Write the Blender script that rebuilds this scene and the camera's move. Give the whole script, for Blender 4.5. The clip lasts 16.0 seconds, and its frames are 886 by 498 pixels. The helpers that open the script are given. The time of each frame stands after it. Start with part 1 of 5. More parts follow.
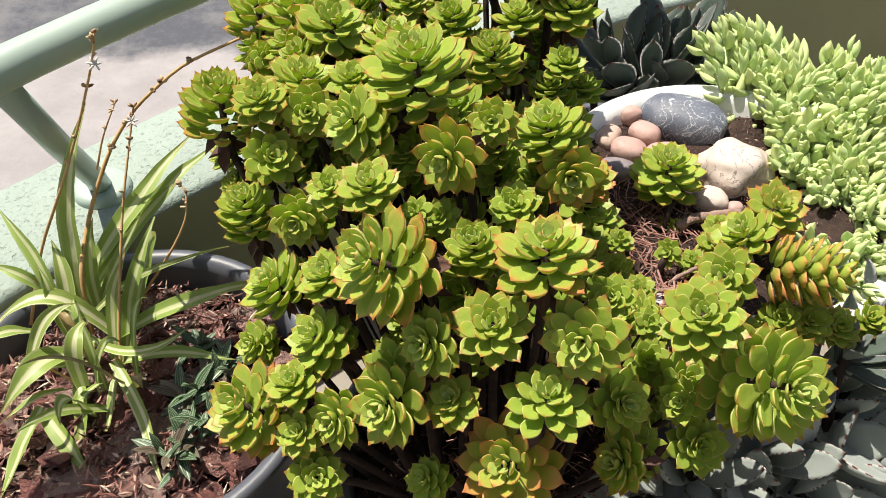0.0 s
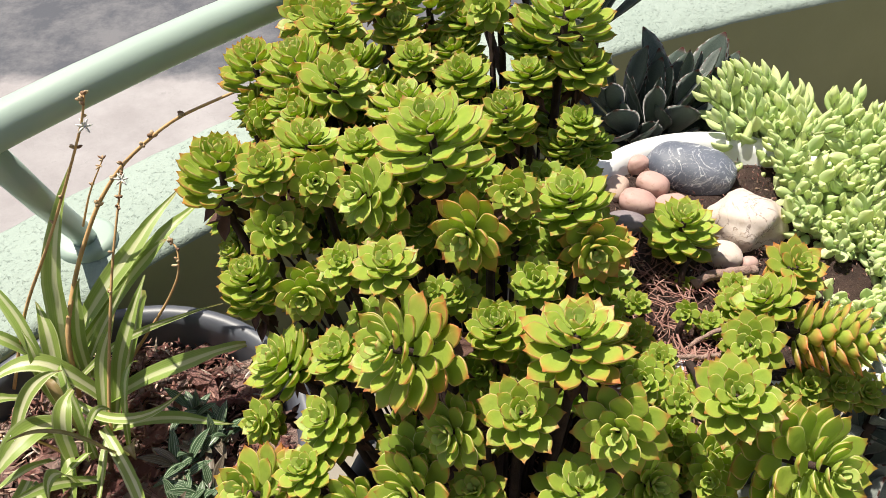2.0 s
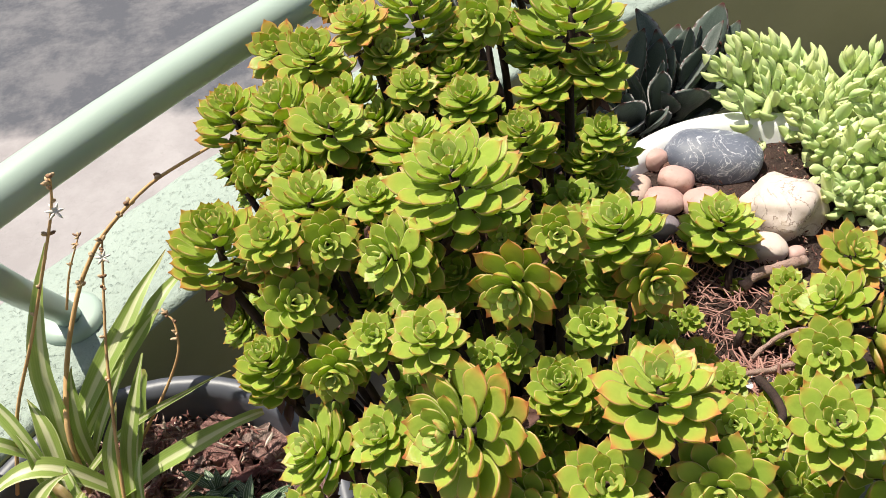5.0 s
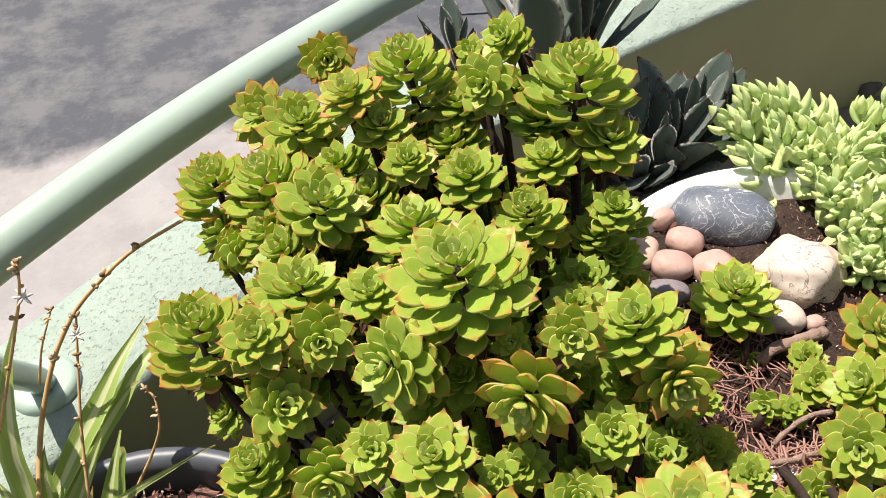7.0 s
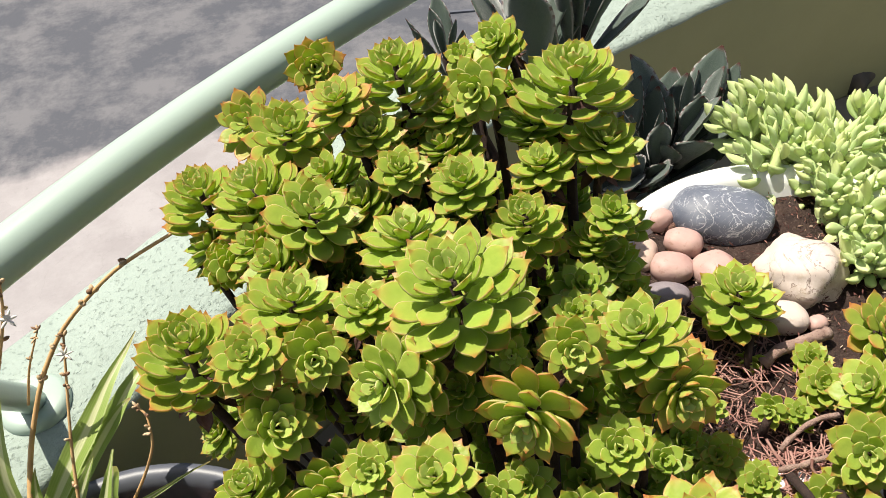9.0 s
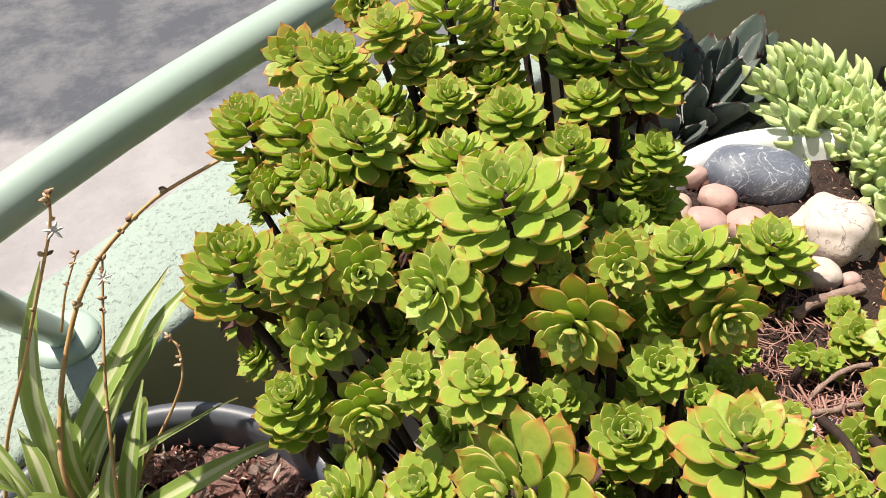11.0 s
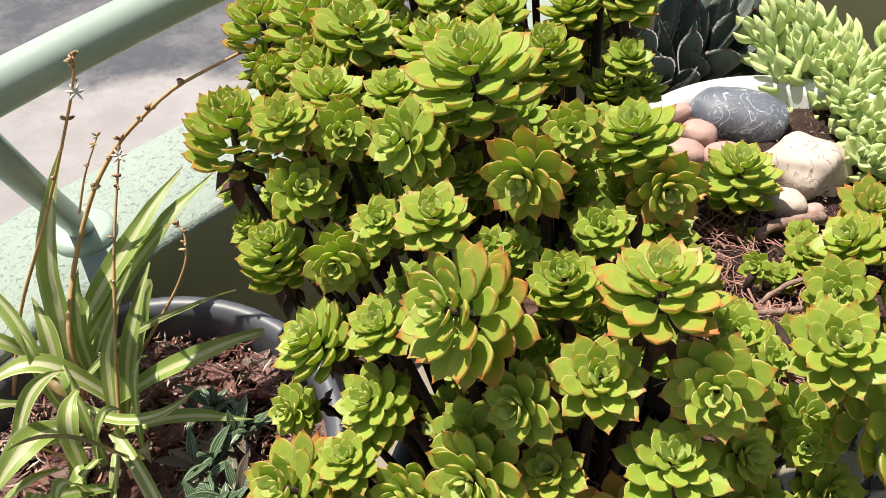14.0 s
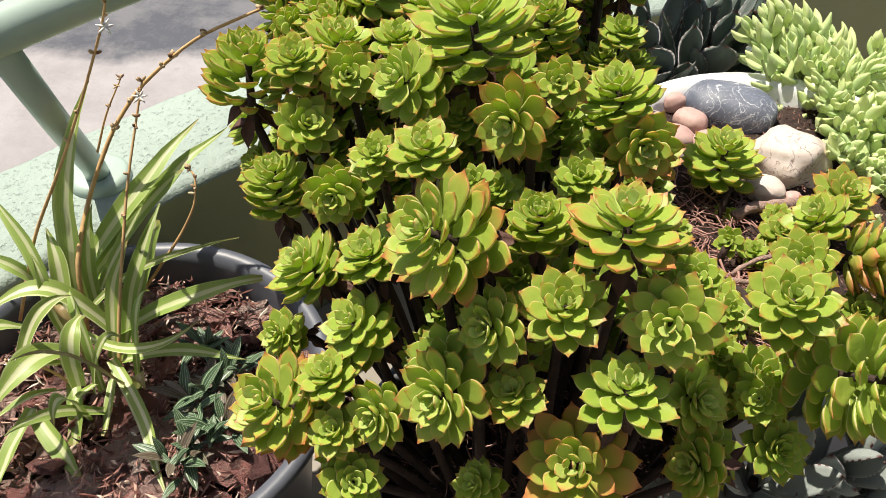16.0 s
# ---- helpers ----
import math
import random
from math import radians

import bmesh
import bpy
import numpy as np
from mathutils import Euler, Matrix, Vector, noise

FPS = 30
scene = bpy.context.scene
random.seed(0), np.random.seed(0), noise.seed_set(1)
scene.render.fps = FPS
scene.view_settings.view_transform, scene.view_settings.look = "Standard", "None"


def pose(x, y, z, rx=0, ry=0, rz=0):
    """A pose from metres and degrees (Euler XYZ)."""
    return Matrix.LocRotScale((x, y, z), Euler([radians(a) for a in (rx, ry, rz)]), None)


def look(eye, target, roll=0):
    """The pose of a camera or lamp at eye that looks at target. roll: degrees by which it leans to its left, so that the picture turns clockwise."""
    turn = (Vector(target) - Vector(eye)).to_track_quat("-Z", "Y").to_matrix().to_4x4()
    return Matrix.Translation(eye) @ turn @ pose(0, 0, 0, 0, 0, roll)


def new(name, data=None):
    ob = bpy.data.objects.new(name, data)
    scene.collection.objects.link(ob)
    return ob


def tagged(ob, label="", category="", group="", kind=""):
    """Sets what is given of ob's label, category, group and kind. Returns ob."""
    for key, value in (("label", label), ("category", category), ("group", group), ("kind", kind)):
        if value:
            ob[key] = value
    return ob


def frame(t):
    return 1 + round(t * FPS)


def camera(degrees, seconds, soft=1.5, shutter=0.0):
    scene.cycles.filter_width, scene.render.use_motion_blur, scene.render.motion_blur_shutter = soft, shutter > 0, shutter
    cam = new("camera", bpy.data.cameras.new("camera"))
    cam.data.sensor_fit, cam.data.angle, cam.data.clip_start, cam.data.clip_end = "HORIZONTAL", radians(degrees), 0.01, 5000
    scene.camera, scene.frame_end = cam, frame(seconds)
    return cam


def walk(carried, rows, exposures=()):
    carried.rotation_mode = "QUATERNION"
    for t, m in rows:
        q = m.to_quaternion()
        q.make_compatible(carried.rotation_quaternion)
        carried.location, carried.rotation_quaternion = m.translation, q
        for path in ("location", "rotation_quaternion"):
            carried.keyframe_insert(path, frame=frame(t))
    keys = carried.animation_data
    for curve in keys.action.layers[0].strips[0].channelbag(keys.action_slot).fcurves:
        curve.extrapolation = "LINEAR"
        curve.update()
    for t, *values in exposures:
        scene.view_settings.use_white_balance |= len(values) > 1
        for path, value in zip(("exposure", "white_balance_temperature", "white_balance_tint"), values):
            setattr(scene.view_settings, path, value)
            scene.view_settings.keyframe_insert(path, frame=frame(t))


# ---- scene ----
cam = camera(53.0, 16.0, soft=0.5)
METRES, EYE, TILT, LEAN, TURN = 0.64, 1.4, -46.0, 0.0, 0.0
ROWS = [
    (0.0, 0.0, 0.0, 0.0, 0.0, 0.0, -0.0),
    (0.5, -0.0076, 0.0214, 0.0319, -0.13, -0.17, -0.04),
    (1.0, -0.0317, 0.0424, 0.0514, -0.91, 0.19, -0.13),
    (1.5, -0.0462, 0.0532, 0.0744, -1.16, 0.42, 0.27),
    (2.0, -0.0595, 0.0592, 0.0882, -1.79, 0.65, 0.85),
    (2.5, -0.0703, 0.0642, 0.0947, -1.74, 0.5, 1.13),
    (3.0, -0.0622, 0.0632, 0.0995, -1.5, 0.66, 0.91),
    (5.5, -0.126, 0.2287, 0.2095, -3.71, -0.67, 10.01),
    (6.0, -0.1232, 0.2505, 0.2416, -3.91, -0.53, 10.03),
    (6.5, -0.1198, 0.2725, 0.2628, -4.64, -0.39, 9.4),
    (7.0, -0.1177, 0.2793, 0.2784, -4.34, -0.09, 9.45),
    (7.5, -0.1088, 0.301, 0.3035, -5.14, -0.21, 10.87),
    (8.0, -0.1031, 0.3181, 0.3161, -4.96, -0.54, 11.24),
    (10.5, -0.161, 0.2929, 0.2354, -4.16, 0.12, 9.07),
    (11.0, -0.1733, 0.3019, 0.2156, -4.29, -0.33, 8.38),
    (11.5, -0.1703, 0.2985, 0.1885, -4.59, -0.37, 8.23),
    (12.0, -0.166, 0.2793, 0.1587, -4.2, -0.23, 7.8),
    (12.5, -0.1426, 0.2706, 0.1252, -4.2, -0.16, 7.4),
    (13.0, -0.126, 0.2602, 0.0942, -3.52, -0.08, 6.04),
    (13.5, -0.1187, 0.2299, 0.0598, -2.91, 0.24, 4.64),
    (14.0, -0.1221, 0.203, 0.0369, -2.11, 0.63, 3.89),
    (14.5, -0.1223, 0.1789, 0.0203, -1.97, 1.29, 3.36),
    (15.0, -0.1113, 0.1648, -0.0132, -2.38, 1.42, 1.97),
    (15.5, -0.1103, 0.1403, -0.0397, -2.03, 1.68, 0.44),
    (16.0, -0.1002, 0.128, -0.0617, -1.62, 1.69, -0.69),
]
walk(cam, [(t, pose(0, 0, EYE, TILT, LEAN, TURN) @ pose(METRES * x, METRES * y, METRES * z, 90 + pitch, roll, yaw)) for t, x, y, z, yaw, pitch, roll in ROWS])

# ---- world, sun, exposure ----
world = bpy.data.worlds.new("sky")
scene.world = world
world.use_nodes = True
wn = world.node_tree.nodes
sky = wn.new("ShaderNodeTexSky")
sky.sky_type = "NISHITA"
sky.sun_disc = False
sky.ozone_density, sky.dust_density = 0.4, 2.5
SUN_EL, SUN_AZ = 66.0, -45.0  # degrees; azimuth from +y towards +x
sky.sun_elevation, sky.sun_rotation = radians(SUN_EL), radians(SUN_AZ)
world.node_tree.links.new(sky.outputs[0], wn["Background"].inputs[0])
wn["Background"].inputs[1].default_value = 0.062
sun = new("sun", bpy.data.lights.new("sun", "SUN"))
sun.data.energy, sun.data.angle, sun.data.color = 4.45, radians(0.53), (1.0, 0.93, 0.80)
sun_way = Vector((math.sin(radians(SUN_AZ)) * math.cos(radians(SUN_EL)), math.cos(radians(SUN_AZ)) * math.cos(radians(SUN_EL)), math.sin(radians(SUN_EL))))
sun.matrix_basis = look(sun_way * 10, (0, 0, 0))
scene.view_settings.exposure = 0.76


# ---- materials ----
class Nodes:
    """A small builder of node materials."""

    def __init__(self, name, rough=0.5, spec=0.5, metal=0.0):
        self.mat = bpy.data.materials.new(name)
        self.mat.use_nodes = True
        self.tree = self.mat.node_tree
        self.bsdf = self.tree.nodes["Principled BSDF"]
        self.bsdf.inputs["Roughness"].default_value = rough
        self.bsdf.inputs["Specular IOR Level"].default_value = spec
        self.bsdf.inputs["Metallic"].default_value = metal

    def add(self, kind, **sets):
        n = self.tree.nodes.new(kind)
        for k, v in sets.items():
            if k in ("operation", "blend_type", "data_type", "feature", "noise_dimensions", "distance", "uv_map", "wave_type", "bands_direction", "attribute_name"):
                if k == "operation":
                    n.operation = v
                elif k == "blend_type":
                    n.blend_type = v
                elif k == "data_type":
                    n.data_type = v
                elif k == "feature":
                    n.feature = v
                elif k == "uv_map":
                    n.uv_map = v
            else:
                n.inputs[k].default_value = v
        return n

    def link(self, a, b):
        self.tree.links.new(a, b)

    def coords(self, which="Object"):
        return self.tree.nodes.new("ShaderNodeTexCoord").outputs[which]

    def noise(self, scale, detail=4.0, rough=0.6, vec=None, distort=0.0):
        n = self.tree.nodes.new("ShaderNodeTexNoise")
        n.inputs["Scale"].default_value, n.inputs["Detail"].default_value = scale, detail
        n.inputs["Roughness"].default_value, n.inputs["Distortion"].default_value = rough, distort
        if vec is not None:
            self.link(vec, n.inputs["Vector"])
        return n.outputs["Fac"]

    def ramp(self, fac, stops):
        n = self.tree.nodes.new("ShaderNodeValToRGB")
        while len(n.color_ramp.elements) < len(stops):
            n.color_ramp.elements.new(0.5)
        for e, (at, col) in zip(n.color_ramp.elements, stops):
            e.position = at
            e.color = (*col, 1) if not isinstance(col, (int, float)) else (col, col, col, 1)
        self.link(fac, n.inputs[0])
        return n.outputs[0]

    def mix(self, fac, a, b, how="MIX"):
        n = self.tree.nodes.new("ShaderNodeMix")
        n.data_type, n.blend_type = "RGBA", how
        for v, k in ((fac, 0), (a, 6), (b, 7)):
            if isinstance(v, (int, float)):
                n.inputs[k].default_value = v
            elif isinstance(v, tuple):
                n.inputs[k].default_value = (*v, 1)
            else:
                self.link(v, n.inputs[k])
        return n.outputs[2]

    def math(self, op, a, b=0.0, clamp=False):
        n = self.tree.nodes.new("ShaderNodeMath")
        n.operation, n.use_clamp = op, clamp
        for v, k in ((a, 0), (b, 1)):
            if isinstance(v, (int, float)):
                n.inputs[k].default_value = v
            else:
                self.link(v, n.inputs[k])
        return n.outputs[0]

    def bump(self, height, strength=0.3, dist=0.002):
        n = self.tree.nodes.new("ShaderNodeBump")
        n.inputs["Strength"].default_value, n.inputs["Distance"].default_value = strength, dist
        self.link(height, n.inputs["Height"])
        self.link(n.outputs[0], self.bsdf.inputs["Normal"])

    def colour(self, c):
        if isinstance(c, tuple):
            self.bsdf.inputs["Base Color"].default_value = (*c, 1)
        else:
            self.link(c, self.bsdf.inputs["Base Color"])

    def translucent(self, c, share):
        """Lets part of the light pass through a leaf."""
        t = self.tree.nodes.new("ShaderNodeBsdfTranslucent")
        if isinstance(c, tuple):
            t.inputs[0].default_value = (*c, 1)
        else:
            self.link(c, t.inputs[0])
        m = self.tree.nodes.new("ShaderNodeMixShader")
        m.inputs[0].default_value = share
        self.link(self.bsdf.outputs[0], m.inputs[1])
        self.link(t.outputs[0], m.inputs[2])
        self.link(m.outputs[0], self.tree.nodes["Material Output"].inputs["Surface"])

    def info(self, which="Random"):
        return self.tree.nodes.new("ShaderNodeObjectInfo").outputs[which]

    def uv(self):
        """Across (0 to 1) and along (0 to 1) of a leaf."""
        n = self.tree.nodes.new("ShaderNodeUVMap")
        n.uv_map = "leaf"
        s = self.tree.nodes.new("ShaderNodeSeparateXYZ")
        self.link(n.outputs[0], s.inputs[0])
        return s.outputs[0], s.outputs[1]


def succulent_leaf():
    k = Nodes("echeveria_leaf", rough=0.42, spec=0.36)
    across, along = k.uv()
    rnd = k.info()
    sep = k.tree.nodes.new("ShaderNodeSeparateColor")
    k.link(k.info("Color"), sep.inputs[0])
    red, pale, low_shade = sep.outputs[0], sep.outputs[1], sep.outputs[2]
    body = k.mix(along, (0.52, 0.61, 0.15), (0.40, 0.545, 0.07))
    body = k.mix(pale, body, (0.70, 0.78, 0.36))
    body = k.mix(k.math("MULTIPLY", rnd, 0.5), body, (0.52, 0.55, 0.095))
    body = k.mix(k.math("MULTIPLY", k.ramp(k.noise(2.2, 4, 0.6, vec=k.coords()), [(0.35, 0.0), (0.70, 1.0)]), 0.35), body, (0.21, 0.40, 0.06))
    # deeper green paints shade onto the lower leaves and low shoots
    body = k.mix(k.math("MULTIPLY", low_shade, 0.50), body, (0.20, 0.33, 0.045))
    edge = k.math("MULTIPLY", k.math("ABSOLUTE", k.math("SUBTRACT", across, 0.5)), 2.0)
    rim = k.math("MULTIPLY", k.math("SUBTRACT", edge, 0.91, True), 12.0, True)
    tip = k.math("MULTIPLY", k.math("SUBTRACT", along, 0.90, True), 10.0, True)
    # pale margin, lightened further to paint in the highlight along the edge
    body = k.mix(k.math("MULTIPLY", rim, 0.95), body, (0.84, 0.86, 0.50))
    # a rust wash along the upper margin of older leaves, a dark red point on every leaf
    margin = k.math("MAXIMUM", k.math("POWER", edge, 5.0), k.math("POWER", along, 7.0))
    wash = k.math("MULTIPLY", k.math("MULTIPLY", margin, k.math("POWER", along, 1.6)), k.math("MULTIPLY", red, 1.9), True)
    wash = k.math("MULTIPLY", wash, k.ramp(k.noise(3.0, 3, vec=k.coords()), [(0.30, 0.35), (0.62, 1.0)]))
    body = k.mix(wash, body, (0.74, 0.235, 0.085))
    strong = k.math("MULTIPLY", k.math("SUBTRACT", red, 0.55, True), 1.6, True)
    body = k.mix(k.math("MULTIPLY", strong, k.math("POWER", along, 1.2)), body, (0.76, 0.30, 0.12))
    line = k.math("MULTIPLY", k.math("MULTIPLY", rim, k.math("POWER", along, 3.0)), k.math("ADD", k.math("MULTIPLY", red, 1.4), 0.20), True)
    body = k.mix(line, body, (0.60, 0.13, 0.075))
    body = k.mix(k.math("MULTIPLY", k.math("POWER", tip, 1.6), k.math("ADD", k.math("MULTIPLY", rnd, 0.5), 0.45), True), body, (0.34, 0.050, 0.030))
    scars = k.ramp(k.noise(5, 3.0, vec=k.coords()), [(0.71, 0.0), (0.74, 1.0)])
    body = k.mix(k.math("MULTIPLY", scars, 0.6), body, (0.42, 0.24, 0.09))
    k.colour(body)
    k.bump(k.noise(4, 2, vec=k.coords()), 0.06, 0.03)
    k.translucent(k.mix(0.5, body, (0.62, 0.84, 0.05)), 0.40)
    return k.mat


def plain(name, c1, c2, scale, rough=0.6, bump=0.3, dist=0.002, spec=0.4, c3=None, fine=None):
    """A surface of two mottled colours with a fine relief."""
    k = Nodes(name, rough=rough, spec=spec)
    v = k.coords()
    c = k.mix(k.ramp(k.noise(scale, 6, vec=v), [(0.3, 0.0), (0.7, 1.0)]), c1, c2)
    if c3:
        c = k.mix(k.ramp(k.noise(scale * 5.3, 5, 0.7, vec=v), [(0.56, 0.0), (0.70, 1.0)]), c, c3)
    k.colour(c)
    k.bump(k.noise(fine or scale * 9, 6, 0.7, vec=v), bump, dist)
    return k.mat


M_ECH = succulent_leaf()
M_STEM = plain("woody_stem", (0.022, 0.013, 0.011), (0.060, 0.034, 0.027), 60, 0.8, 0.6, 0.002)
M_SOIL = plain("dark_soil", (0.035, 0.020, 0.016), (0.085, 0.050, 0.040), 45, 0.9, 1.0, 0.006, c3=(0.16, 0.11, 0.09))
M_WHITE = plain("white_glazed_pot", (0.80, 0.80, 0.80), (0.74, 0.75, 0.76), 12, 0.35, 0.1, 0.001)
M_MIDGREY = plain("mid_grey_plastic", (0.10, 0.102, 0.112), (0.135, 0.137, 0.148), 12, 0.5, 0.2, 0.001)
M_GREYPOT = plain("grey_plastic", (0.080, 0.085, 0.105), (0.105, 0.112, 0.135), 14, 0.42, 0.2, 0.001)
def masonry_paint():
    k = Nodes("mint_masonry_paint", rough=0.7, spec=0.35)
    v = k.coords()
    c = k.mix(k.ramp(k.noise(7, 6, vec=v), [(0.3, 0.0), (0.7, 1.0)]), (0.285, 0.345, 0.305), (0.325, 0.385, 0.345))
    c = k.mix(k.ramp(k.noise(24, 5, 0.7, vec=v), [(0.58, 0.0), (0.72, 0.7)]), c, (0.24, 0.29, 0.255))
    pits = k.ramp(k.noise(150, 4, 0.6, vec=v), [(0.58, 0.0), (0.72, 1.0)])
    c = k.mix(k.math("MULTIPLY", pits, 0.20), c, (0.17, 0.20, 0.17))
    k.colour(c)
    relief = k.math("SUBTRACT", k.noise(60, 5, 0.65, vec=v), k.math("MULTIPLY", pits, 0.35))
    k.bump(relief, 0.8, 0.006)
    return k.mat


M_PAINT = masonry_paint()
M_FACE = plain("mint_wall_paint", (0.30, 0.31, 0.165), (0.34, 0.345, 0.19), 5, 0.6, 0.3, 0.002)
def rail_paint():
    k = Nodes("mint_rail_paint", rough=0.30, spec=0.5)
    v = k.coords()
    c = k.mix(k.noise(9, 5, vec=v), (0.34, 0.43, 0.375), (0.40, 0.49, 0.43))
    chip = k.ramp(k.noise(38, 3, 0.6, vec=v), [(0.735, 0.0), (0.75, 1.0)])
    rust = k.ramp(k.noise(17, 2, 0.5, vec=v), [(0.74, 0.0), (0.78, 1.0)])
    c = k.mix(chip, c, (0.10, 0.10, 0.09))
    c = k.mix(rust, c, (0.48, 0.24, 0.09))
    k.colour(c)
    k.bump(k.mix(0.5, k.noise(60, 5, vec=v), chip), 0.25, 0.002)
    return k.mat


M_RAIL = rail_paint()
def concrete():
    k = Nodes("weathered_concrete", rough=0.8, spec=0.3)
    v = k.coords()
    sep = k.tree.nodes.new("ShaderNodeSeparateXYZ")
    k.link(v, sep.inputs[0])
    pale = k.mix(k.ramp(k.noise(5, 12, 0.7, vec=v), [(0.40, 0.0), (0.62, 1.0)]), (0.27, 0.25, 0.255), (0.33, 0.31, 0.315))
    pale = k.mix(k.ramp(k.noise(28, 6, 0.7, vec=v), [(0.60, 0.0), (0.75, 1.0)]), pale, (0.25, 0.235, 0.24))
    # the far part's shade is painted in: a darker, bluish version of the mottling
    far_shade = k.mix(k.ramp(k.noise(5, 12, 0.72, vec=v), [(0.43, 0.0), (0.59, 1.0)]), (0.072, 0.076, 0.092), (0.142, 0.140, 0.152))
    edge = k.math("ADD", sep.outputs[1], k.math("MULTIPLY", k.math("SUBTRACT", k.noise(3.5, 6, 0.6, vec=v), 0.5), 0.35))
    in_shade = k.ramp(k.math("SUBTRACT", edge, SHADE_FROM), [(0.0, 0.0), (0.08, 1.0)])
    c = k.mix(in_shade, pale, far_shade)
    crack = k.noise(2.2, 8, 0.55, vec=v, distort=0.8)
    c = k.mix(k.math("MULTIPLY", k.ramp(k.math("ABSOLUTE", k.math("SUBTRACT", crack, 0.5)), [(0.0, 1.0), (0.004, 0.0)]), 0.15), c, (0.16, 0.15, 0.15))
    k.colour(c)
    k.bump(k.noise(90, 8, 0.7, vec=v), 0.35, 0.003)
    return k.mat


# y at which the painted shade of the yard begins
SHADE_FROM = 2.40
M_CONC = concrete()
M_TILE = plain("beige_floor_tile", (0.20, 0.175, 0.14), (0.25, 0.22, 0.18), 6, 0.5, 0.2, 0.001)
M_BARK = plain("pine_bark", (0.16, 0.075, 0.055), (0.30, 0.17, 0.13), 40, 0.85, 0.9, 0.004, c3=(0.07, 0.035, 0.028))
M_STONE_DARK = plain("dark_veined_pebble", (0.20, 0.165, 0.18), (0.29, 0.25, 0.26), 20, 0.55, 0.3, 0.002)
M_STONE_PALE = plain("pale_pebble", (0.55, 0.44, 0.385), (0.62, 0.53, 0.48), 25, 0.6, 0.3, 0.002, c3=(0.42, 0.34, 0.26))
M_PEB = plain("pink_pebble", (0.42, 0.25, 0.225), (0.54, 0.38, 0.335), 22, 0.55, 0.3, 0.001, c3=(0.36, 0.20, 0.165))
M_TAN = plain("tan_pebble", (0.46, 0.32, 0.26), (0.54, 0.41, 0.345), 30, 0.5, 0.25, 0.001, c3=(0.40, 0.27, 0.18))


# ---- mesh helpers ----
def link_mesh(name, verts, faces, mat, parent=None, smooth=True, label="", uvs=None):
    me = bpy.data.meshes.new(name)
    me.from_pydata(verts, [], faces)
    if uvs:
        layer = me.uv_layers.new(name="leaf")
        for loop in me.loops:
            layer.data[loop.index].uv = uvs[loop.vertex_index]
    me.materials.append(mat)
    me.shade_smooth() if smooth else me.shade_flat()
    ob = new(name, me)
    if parent:
        ob.parent = parent
    return tagged(ob, label)


def part(name, bm, mat, parent=None, label="", smooth=True):
    me = bpy.data.meshes.new(name)
    bmesh.ops.recalc_face_normals(bm, faces=bm.faces[:])
    bm.to_mesh(me)
    bm.free()
    me.materials.append(mat)
    me.shade_smooth() if smooth else me.shade_flat()
    ob = new(name, me)
    if parent:
        ob.parent = parent
    return tagged(ob, label)


def lathe(profile, segs=64, wobble=0.0):
    """A bmesh turned round z from (radius, height) pairs."""
    bm = bmesh.new()
    rings = []
    for r, h in profile:
        rings.append([bm.verts.new((r * math.cos(2 * math.pi * i / segs), r * math.sin(2 * math.pi * i / segs), h)) for i in range(segs)])
    for a, b in zip(rings, rings[1:]):
        for i in range(segs):
            bm.faces.new((a[i], a[(i + 1) % segs], b[(i + 1) % segs], b[i]))
    return bm


def tube(bm, pts, radii, segs=8, caps=True):
    """A round tube along points, added to bm."""
    rings = []
    prev = None
    for i, p in enumerate(pts):
        d = (pts[min(i + 1, len(pts) - 1)] - pts[max(i - 1, 0)]).normalized()
        side = d.orthogonal().normalized() if prev is None else (prev - d * prev.dot(d)).normalized()
        prev = side
        other = d.cross(side)
        rings.append([bm.verts.new(p + radii[i] * (side * math.cos(2 * math.pi * k / segs) + other * math.sin(2 * math.pi * k / segs))) for k in range(segs)])
    for a, b in zip(rings, rings[1:]):
        for k in range(segs):
            bm.faces.new((a[k], a[(k + 1) % segs], b[(k + 1) % segs], b[k]))
    if caps:
        bm.faces.new(rings[0][::-1])
        bm.faces.new(rings[-1])
    return bm


def bend(a, b, c, d, n=10):
    """Points of a cubic curve."""
    out = []
    for i in range(n + 1):
        t = i / n
        out.append(a * (1 - t) ** 3 + b * 3 * t * (1 - t) ** 2 + c * 3 * t * t * (1 - t) + d * t ** 3)
    return out


